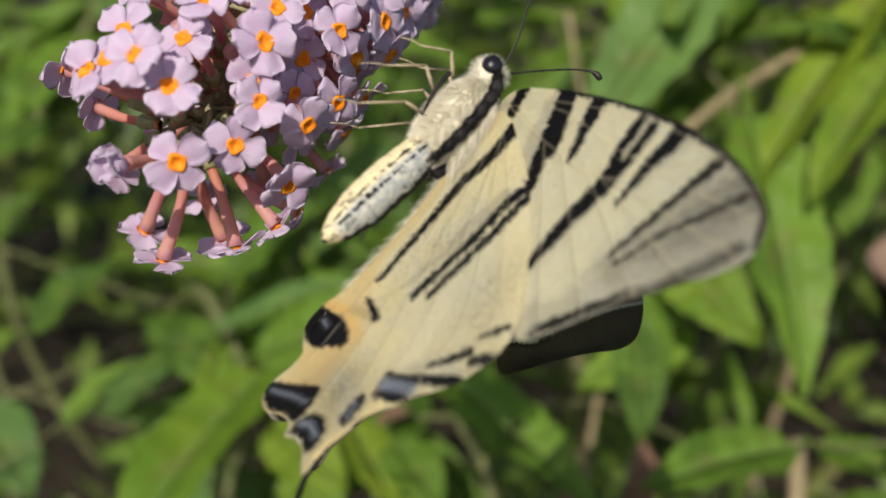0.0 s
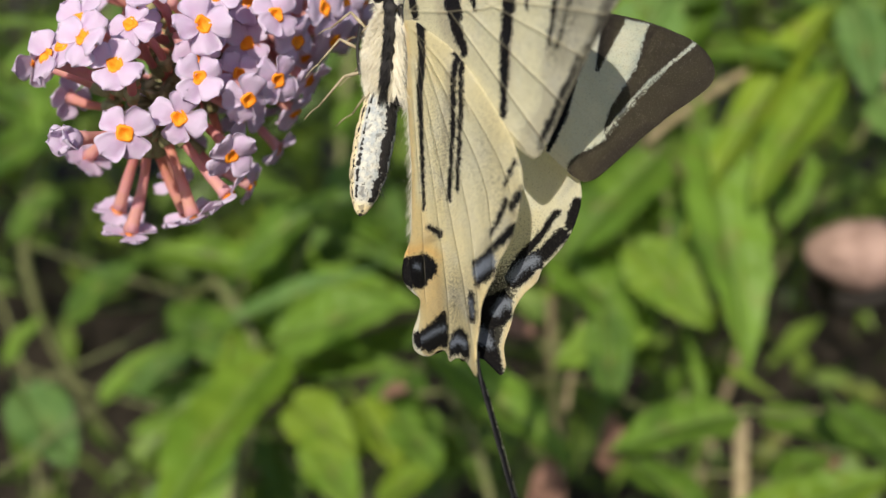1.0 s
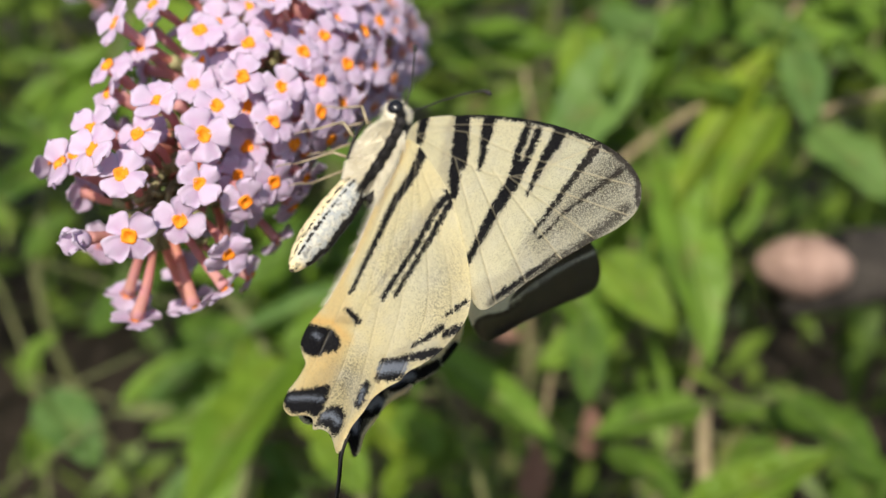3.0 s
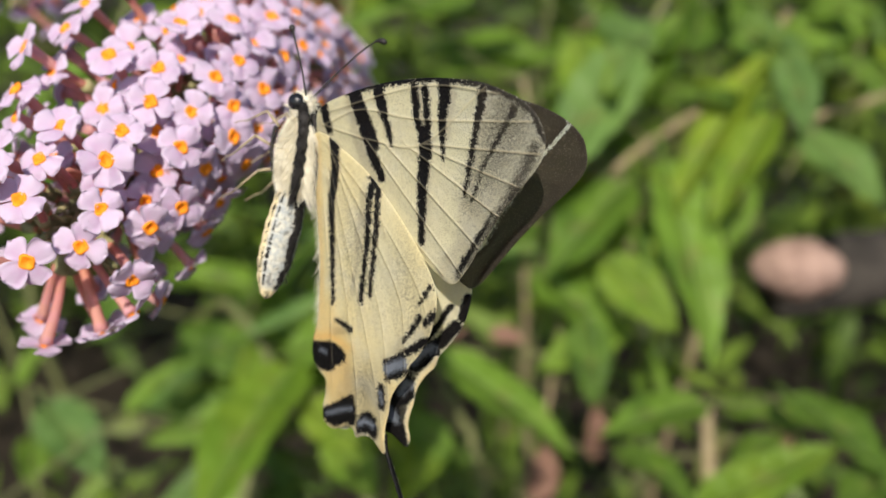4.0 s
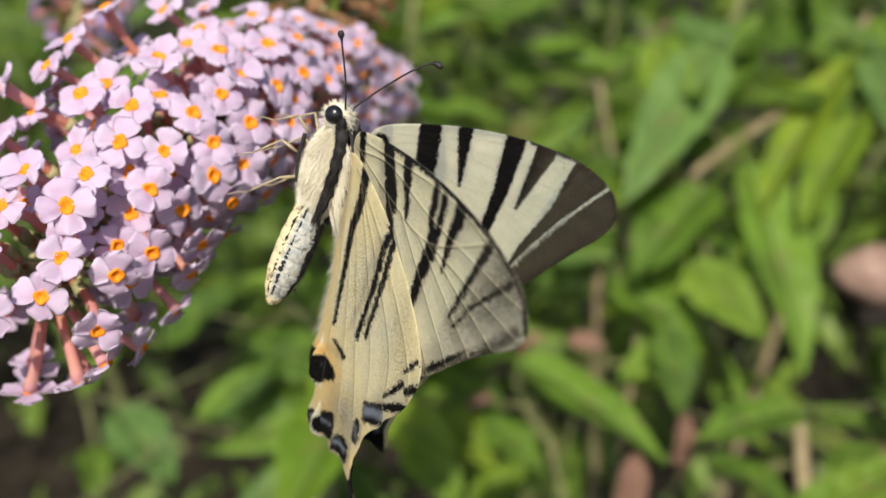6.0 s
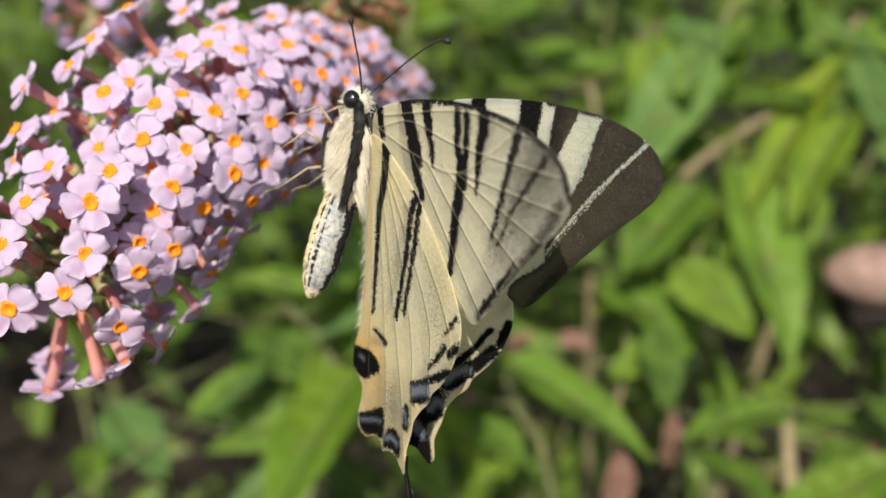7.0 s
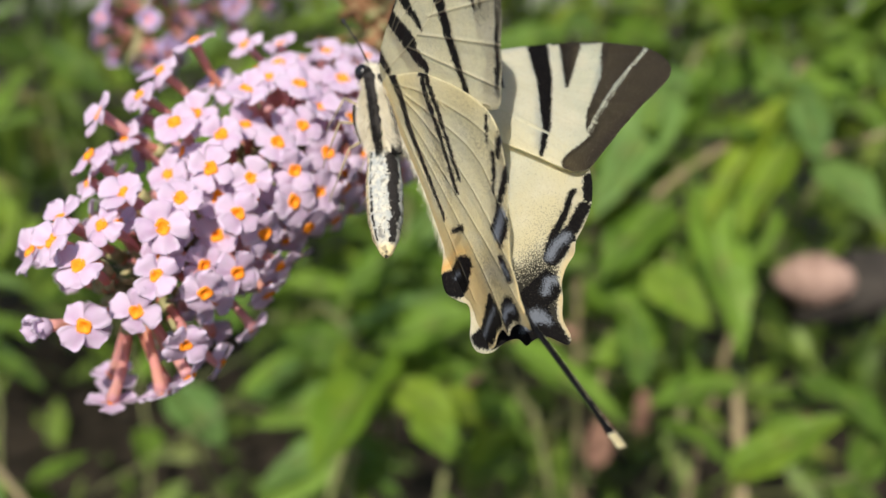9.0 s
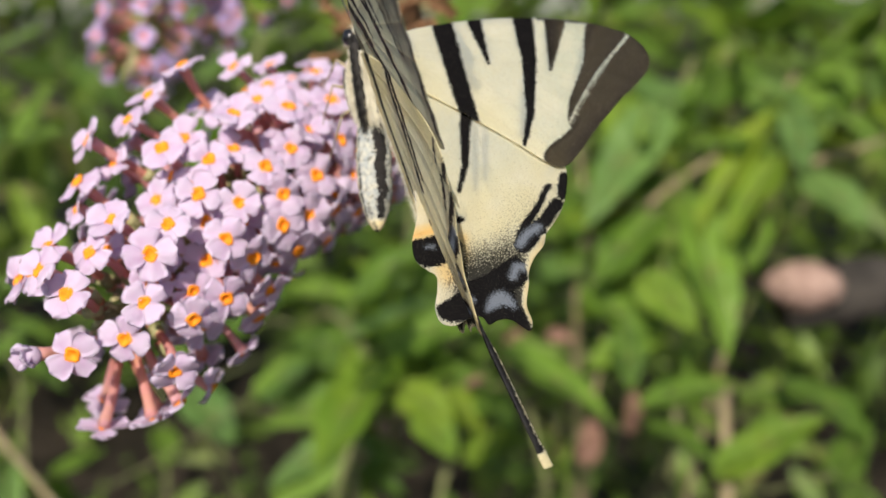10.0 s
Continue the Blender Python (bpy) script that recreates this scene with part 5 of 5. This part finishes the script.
    # legs
    for sy in (1, -1):
        for pts in ([(0.5, YC + sy * 1.2, -4.8), (2.6, YC + sy * 2.2, -6.4), (1.0, YC + sy * 2.6, -9.6), (0.6, YC + sy * 2.4, -12.2)],
                    [(-2.5, YC + sy * 1.4, -5.4), (-1.0, YC + sy * 3.0, -7.6), (-3.8, YC + sy * 3.4, -11.2), (-5.2, YC + sy * 3.2, -13.8)],
                    [(-5.5, YC + sy * 1.4, -5.2), (-6.0, YC + sy * 2.8, -7.0), (-9.4, YC + sy * 3.2, -11.2), (-10.8, YC + sy * 3.0, -14.2)]):
            P = np.array(pts, float)
            v1 = tube(np.array([P[0], (P[0] + P[1]) / 2, P[1]]) * MM, np.array((0.18, 0.26, 0.16)) * MM, 8)
            v2 = tube(np.array([P[1], (P[1] + P[2]) / 2, P[2]]) * MM, np.array((0.14, 0.16, 0.11)) * MM, 8)
            v3 = tube(catmull([P[2], (P[2] + P[3]) / 2 + np.array((0.2, 0, 0)), P[3]], 0.5) * MM, 0.08 * MM, 8)
            v, f = join(v1, v2, v3)
            part("leg", mesh_of("leg", v, f, leg_mat), root, "thin tan jointed leg")
    # wings
    wings = {}
    for side, sg in (("left", 1), ("right", -1)):
        fore = part("forewing", wing_mesh("forewing", FORE, FORE_VEINS, fore_under, fore_over, 1.5, sg, 0.0), root, "cream forewing with black bands, grey outer edge")
        hind = part("hindwing", wing_mesh("hindwing", HIND, HIND_VEINS, hind_under, hind_over, -3.0, sg, 0.0), root, "cream scalloped hindwing with blue and orange eyespots")

        def on_inner_edge(r):
            u = r.uniform(0, 1)
            x = -5.0 - 22.0 * u
            return np.array((x + 3.0, sg * (-0.35 - 1.3 * max(0.0, u - 0.6) * 2), -0.25)), np.array((-0.9, -sg * 0.8, r.uniform(-0.7, 0.7)))

        v, f = fur(rnd, 420, on_inner_edge, 1.5, 0.022)
        part("fringe", mesh_of("fringe", v, f, hair_mat, False), hind, "fine pale hairs along the inner edge")
        if side == "left":
            part("tail", tail_mesh(-3.0, sg, 0.0), hind, "long black and white tail streamer")
        wings[side] = (fore, hind)
    return root, wings


butterfly, wings = build_butterfly()


# ---- what moves ----
def motions():
    for thing in (panicle, *neighbours):  # heads of one swaying branch
        walk(thing, [
        (0, pose(0.04220, 0.32164, 0.94794, -101.65, 4.33, 18.33)),
        (0.5, pose(0.03548, 0.30950, 0.95775, -102.66, 5.78, 16.56)),
        (1, pose(0.02740, 0.28649, 0.97387, -106.34, 1.83, 13.43)),
        (1.5, pose(0.02928, 0.26755, 0.98311, -108.64, 3.27, 12.86)),
        (2, pose(0.02827, 0.26071, 0.98214, -108.77, -2.67, 12.93)),
        (2.5, pose(0.02064, 0.24930, 0.98060, -108.17, 2.58, 12.08)),
        (2.7, pose(0.01823, 0.24725, 0.97745, -107.09, 1.86, 10.00)),
        (3.8, pose(-0.00829, 0.23041, 0.97203, -106.54, 0.99, 7.30)),
        (4, pose(-0.01505, 0.23652, 0.96879, -106.69, 1.38, 6.74)),
        (4.5, pose(-0.03459, 0.24217, 0.95729, -105.95, 2.20, 3.59)),
        (5, pose(-0.04500, 0.23998, 0.95836, -102.49, 1.86, -0.50)),
        (5.3, pose(-0.04383, 0.23812, 0.95574, -103.47, 1.24, 1.30)),
        (5.5, pose(-0.04219, 0.23691, 0.95301, -104.06, 0.86, 2.67)),
        (5.7, pose(-0.05165, 0.23590, 0.95311, -105.09, 0.23, 1.01)),
        (6.8, pose(-0.03972, 0.23080, 0.95331, -105.04, -2.75, 1.33)),
        (7, pose(-0.03845, 0.23102, 0.95237, -105.57, -0.85, 0.99)),
        (7.5, pose(-0.04185, 0.21422, 0.95085, -105.02, -1.51, 1.26)),
        (8, pose(-0.04748, 0.17225, 0.96730, -103.31, 0.40, -1.74)),
        (8.5, pose(-0.03673, 0.16408, 0.97119, -105.96, 0.55, 0.97)),
        (9, pose(-0.03892, 0.13895, 0.96803, -105.02, -0.00, -0.01)),
        (9.5, pose(-0.03172, 0.11662, 0.97381, -105.17, 0.28, 0.39)),
        (10, pose(-0.02859, 0.11116, 0.97281, -104.73, -0.31, 1.22))])
    walk(butterfly, [
        (0, pose(0.06894, 0.31421, 0.93942, 128.70, -39.40, 48.89)),
        (0.5, pose(0.06601, 0.30416, 0.94930, 110.65, -54.84, 30.85)),
        (0.8, pose(0.05584, 0.29048, 0.96644, 55.52, -66.69, 88.96)),
        (1, pose(0.05434, 0.28044, 0.97312, 53.32, -64.73, 92.22)),
        (1.5, pose(0.05497, 0.25907, 0.98405, 59.64, -64.35, 94.42)),
        (1.8, pose(0.06211, 0.25907, 0.97952, 98.63, -63.60, 35.40)),
        (2, pose(0.06038, 0.25417, 0.97483, 113.21, -41.77, 56.10)),
        (2.5, pose(0.04795, 0.24091, 0.97816, 87.23, -53.15, 76.25)),
        (2.7, pose(0.04561, 0.24166, 0.97253, 105.99, -41.36, 56.72)),
        (3.8, pose(0.01912, 0.23552, 0.97175, 82.04, -74.22, 67.01)),
        (4, pose(0.01394, 0.23216, 0.97208, 75.63, -75.79, 71.78)),
        (4.5, pose(-0.00171, 0.23669, 0.96314, 78.93, -75.74, 76.24)),
        (5, pose(-0.01202, 0.23612, 0.96645, 39.62, -73.43, 101.07)),
        (5.5, pose(-0.00995, 0.23592, 0.95950, 52.14, -73.06, 105.67)),
        (5.7, pose(-0.01327, 0.22730, 0.95966, 160.02, -68.89, 3.31)),
        (6.8, pose(-0.00787, 0.22707, 0.96487, -8.05, -72.98, 151.15)),
        (7, pose(-0.00168, 0.22729, 0.96112, 113.63, -81.01, 35.59)),
        (7.2, pose(-0.00278, 0.21606, 0.95963, 86.13, -80.71, 53.08)),
        (7.5, pose(-0.00564, 0.20429, 0.96623, 26.08, -71.27, 90.78)),
        (8, pose(-0.01613, 0.16516, 0.98264, -1.47, -68.50, 133.78)),
        (8.5, pose(0.00030, 0.16401, 0.98540, 78.71, -68.96, 59.49)),
        (8.8, pose(-0.00805, 0.14850, 0.98991, 9.78, -49.68, 114.97)),
        (9, pose(-0.00765, 0.13881, 0.98624, 20.59, -49.33, 109.37)),
        (9.5, pose(0.00277, 0.11310, 0.99705, 25.36, -75.06, 89.64)),
        (10, pose(0.00262, 0.11436, 0.99923, 2.05, -64.94, 118.88))])
    walk(wings["left"][0], [
        (0, pose(0.00150, 0.00220, 0.00200, 50.68, -0.67, 13.32)),
        (0.5, pose(0.00150, 0.00220, 0.00200, 64.28, 0.26, 12.48)),
        (0.8, pose(0.00150, 0.00220, 0.00200, 74.10, 1.62, 3.60)),
        (1, pose(0.00150, 0.00220, 0.00200, 75.40, 2.67, 4.86)),
        (1.5, pose(0.00150, 0.00220, 0.00200, 58.54, 2.19, 7.57)),
        (1.8, pose(0.00150, 0.00220, 0.00200, 60.15, 1.48, 5.56)),
        (2, pose(0.00150, 0.00220, 0.00200, 61.77, -4.39, 3.17)),
        (2.5, pose(0.00150, 0.00220, 0.00200, 73.62, -5.50, 8.98)),
        (2.7, pose(0.00150, 0.00220, 0.00200, 72.48, -1.83, 10.77)),
        (3.8, pose(0.00150, 0.00220, 0.00200, 79.33, 6.02, 7.55)),
        (4, pose(0.00150, 0.00220, 0.00200, 80.50, 7.06, 10.13)),
        (4.5, pose(0.00150, 0.00220, 0.00200, 66.39, 4.15, 8.73)),
        (5, pose(0.00150, 0.00220, 0.00200, 71.72, 4.38, 13.06)),
        (5.5, pose(0.00150, 0.00220, 0.00200, 59.32, 2.26, 8.46)),
        (5.7, pose(0.00150, 0.00220, 0.00200, 55.76, -0.58, 13.38)),
        (6.8, pose(0.00150, 0.00220, 0.00200, 72.22, 4.85, 10.90)),
        (7, pose(0.00150, 0.00220, 0.00200, 66.76, 5.33, 7.27)),
        (7.2, pose(0.00150, 0.00220, 0.00200, 61.73, 1.62, 13.54)),
        (7.5, pose(0.00057, 0.00395, -0.00084, 70.05, -14.38, 27.58)),
        (8, pose(0.00150, 0.00220, 0.00200, 74.15, 1.89, 15.17)),
        (8.5, pose(0.00150, 0.00220, 0.00200, 68.48, -2.77, 10.70)),
        (8.8, pose(0.00150, 0.00220, 0.00200, 78.76, 0.58, 9.65)),
        (9, pose(0.00150, 0.00220, 0.00200, 76.81, 5.08, 6.63)),
        (9.5, pose(0.00154, 0.00406, -0.00159, 69.55, -16.58, 19.51)),
        (10, pose(0.00178, 0.00282, 0.00149, 67.70, 4.35, 15.33))])
    walk(wings["left"][1], [
        (0, pose(-0.00300, 0.00200, 0.00180, 57.03, -3.67, 7.15)),
        (0.5, pose(-0.00300, 0.00200, 0.00180, 73.77, 0.19, 0.55)),
        (0.8, pose(-0.00300, 0.00200, 0.00180, 73.15, 1.88, 2.33)),
        (1, pose(-0.00300, 0.00200, 0.00180, 74.98, 2.10, 3.50)),
        (1.5, pose(-0.00300, 0.00200, 0.00180, 62.23, -0.62, 2.35)),
        (1.8, pose(-0.00300, 0.00200, 0.00180, 62.22, 3.10, -0.53)),
        (2, pose(-0.00300, 0.00200, 0.00180, 60.12, -1.75, 0.45)),
        (2.5, pose(-0.00300, 0.00200, 0.00180, 71.38, -7.08, 11.17)),
        (2.7, pose(-0.00300, 0.00200, 0.00180, 75.10, -3.24, 7.51)),
        (3.8, pose(-0.00300, 0.00200, 0.00180, 81.76, 3.48, 2.90)),
        (4, pose(-0.00300, 0.00200, 0.00180, 84.20, 5.41, 4.17)),
        (4.5, pose(-0.00300, 0.00200, 0.00180, 70.57, 1.27, 2.47)),
        (5, pose(-0.00300, 0.00200, 0.00180, 77.77, 3.10, 5.23)),
        (5.5, pose(-0.00300, 0.00200, 0.00180, 62.75, 0.17, 3.81)),
        (5.7, pose(-0.00300, 0.00200, 0.00180, 62.03, 1.17, 3.53)),
        (6.8, pose(-0.00300, 0.00200, 0.00180, 76.34, 3.09, 6.31)),
        (7, pose(-0.00300, 0.00200, 0.00180, 69.90, 4.44, 2.23)),
        (7.2, pose(-0.00300, 0.00200, 0.00180, 70.06, -0.95, 4.81)),
        (7.5, pose(-0.00393, 0.00375, -0.00104, 86.74, -3.87, 11.38)),
        (8, pose(-0.00300, 0.00200, 0.00180, 81.48, -1.01, 6.98)),
        (8.5, pose(-0.00300, 0.00200, 0.00180, 71.99, 1.72, 3.90)),
        (8.8, pose(-0.00300, 0.00200, 0.00180, 80.51, 9.28, 4.71)),
        (9, pose(-0.00300, 0.00200, 0.00180, 76.83, 5.95, 5.89)),
        (9.5, pose(-0.00296, 0.00386, -0.00179, 78.17, 10.84, 6.05)),
        (10, pose(-0.00272, 0.00262, 0.00129, 75.60, 6.25, 6.31))])
    walk(wings["right"][0], [
        (0, pose(0.00150, -0.00220, 0.00200, -50.77, -0.05, -4.18)),
        (0.5, pose(0.00150, -0.00220, 0.00200, -103.08, -2.84, 10.20)),
        (0.8, pose(0.00150, -0.00220, 0.00200, -57.55, 6.02, -16.04)),
        (1, pose(0.00150, -0.00220, 0.00200, -52.06, 9.23, -20.17)),
        (1.5, pose(0.00150, -0.00220, 0.00200, -38.36, -2.36, -2.92)),
        (1.8, pose(0.00150, -0.00220, 0.00200, -85.50, -6.16, 6.87)),
        (2, pose(0.00150, -0.00220, 0.00200, -32.44, 2.42, -6.47)),
        (2.5, pose(0.00150, -0.00220, 0.00200, -49.83, 0.42, -1.59)),
        (2.7, pose(0.00150, -0.00220, 0.00200, -42.46, 3.42, -1.30)),
        (3.8, pose(0.00150, -0.00220, 0.00200, -84.82, 1.03, 0.55)),
        (4, pose(0.00150, -0.00220, 0.00200, -86.80, 2.59, 4.71)),
        (4.5, pose(0.00150, -0.00220, 0.00200, -55.05, -0.19, -6.08)),
        (5, pose(0.00150, -0.00220, 0.00200, -59.65, -4.26, 6.80)),
        (5.5, pose(0.00150, -0.00220, 0.00200, -55.18, -1.71, 1.61)),
        (5.7, pose(0.00150, -0.00220, 0.00200, -53.96, 1.06, -3.75)),
        (6.8, pose(0.00150, -0.00220, 0.00200, -63.51, -1.30, 4.35)),
        (7, pose(0.00150, -0.00220, 0.00200, -86.43, 4.49, -2.90)),
        (7.2, pose(0.00150, -0.00220, 0.00200, -45.60, -6.24, 3.25)),
        (7.5, pose(0.00150, -0.00220, 0.00200, -43.15, 12.00, -11.71)),
        (8, pose(0.00150, -0.00220, 0.00200, -54.13, -8.21, 5.53)),
        (8.5, pose(0.00150, -0.00220, 0.00200, -32.73, 1.89, -9.55)),
        (8.8, pose(0.00150, -0.00220, 0.00200, -37.32, 16.52, -16.99)),
        (9, pose(0.00150, -0.00220, 0.00200, -38.29, 8.86, -13.58)),
        (9.5, pose(0.00150, -0.00220, 0.00200, -35.61, 14.06, -16.57)),
        (10, pose(0.00150, -0.00220, 0.00200, -20.41, 14.63, -12.33))])
    walk(wings["right"][1], [
        (0, pose(-0.00300, -0.00200, 0.00180, -42.20, -2.80, 5.30)),
        (0.5, pose(-0.00300, -0.00200, 0.00180, -84.92, -2.32, -3.59)),
        (0.8, pose(-0.00300, -0.00200, 0.00180, -68.93, 1.64, -3.28)),
        (1, pose(-0.00300, -0.00200, 0.00180, -69.32, 1.05, -1.77)),
        (1.5, pose(-0.00300, -0.00200, 0.00180, -34.79, -1.29, -3.27)),
        (1.8, pose(-0.00300, -0.00200, 0.00180, -69.11, -0.47, -4.15)),
        (2, pose(-0.00300, -0.00200, 0.00180, -29.60, -5.40, 14.50)),
        (2.5, pose(-0.00300, -0.00200, 0.00180, -37.80, -7.30, 11.40)),
        (2.7, pose(-0.00300, -0.00200, 0.00180, -32.60, -5.50, 11.20)),
        (3.8, pose(-0.00300, -0.00200, 0.00180, -78.18, 6.40, -2.50)),
        (4, pose(-0.00300, -0.00200, 0.00180, -77.40, 7.25, -0.97)),
        (4.5, pose(-0.00300, -0.00200, 0.00180, -54.95, 0.90, -3.21)),
        (5, pose(-0.00300, -0.00200, 0.00180, -46.97, 2.14, -0.25)),
        (5.5, pose(-0.00300, -0.00200, 0.00180, -48.76, -0.15, -2.11)),
        (5.7, pose(-0.00300, -0.00200, 0.00180, -50.17, 4.93, -3.94)),
        (6.8, pose(-0.00300, -0.00200, 0.00180, -55.08, 2.68, 0.64)),
        (7, pose(-0.00300, -0.00200, 0.00180, -83.56, 4.91, -3.09)),
        (7.2, pose(-0.00301, -0.00233, 0.00133, -35.26, 0.05, -2.31)),
        (7.5, pose(-0.00272, -0.00132, 0.00254, -43.00, 13.41, -8.70)),
        (8, pose(-0.00300, -0.00200, 0.00180, -42.00, -1.77, 1.22)),
        (8.5, pose(-0.00300, -0.00200, 0.00180, -37.29, -0.24, -1.45)),
        (8.8, pose(-0.00300, -0.00200, 0.00180, -51.24, 9.46, -2.07)),
        (9, pose(-0.00301, -0.00218, 0.00164, -49.23, 4.75, -0.26)),
        (9.5, pose(-0.00273, -0.00158, 0.00240, -36.45, 17.65, -10.18)),
        (10, pose(-0.00273, -0.00164, 0.00275, -21.68, 13.15, -6.92))])


motions()
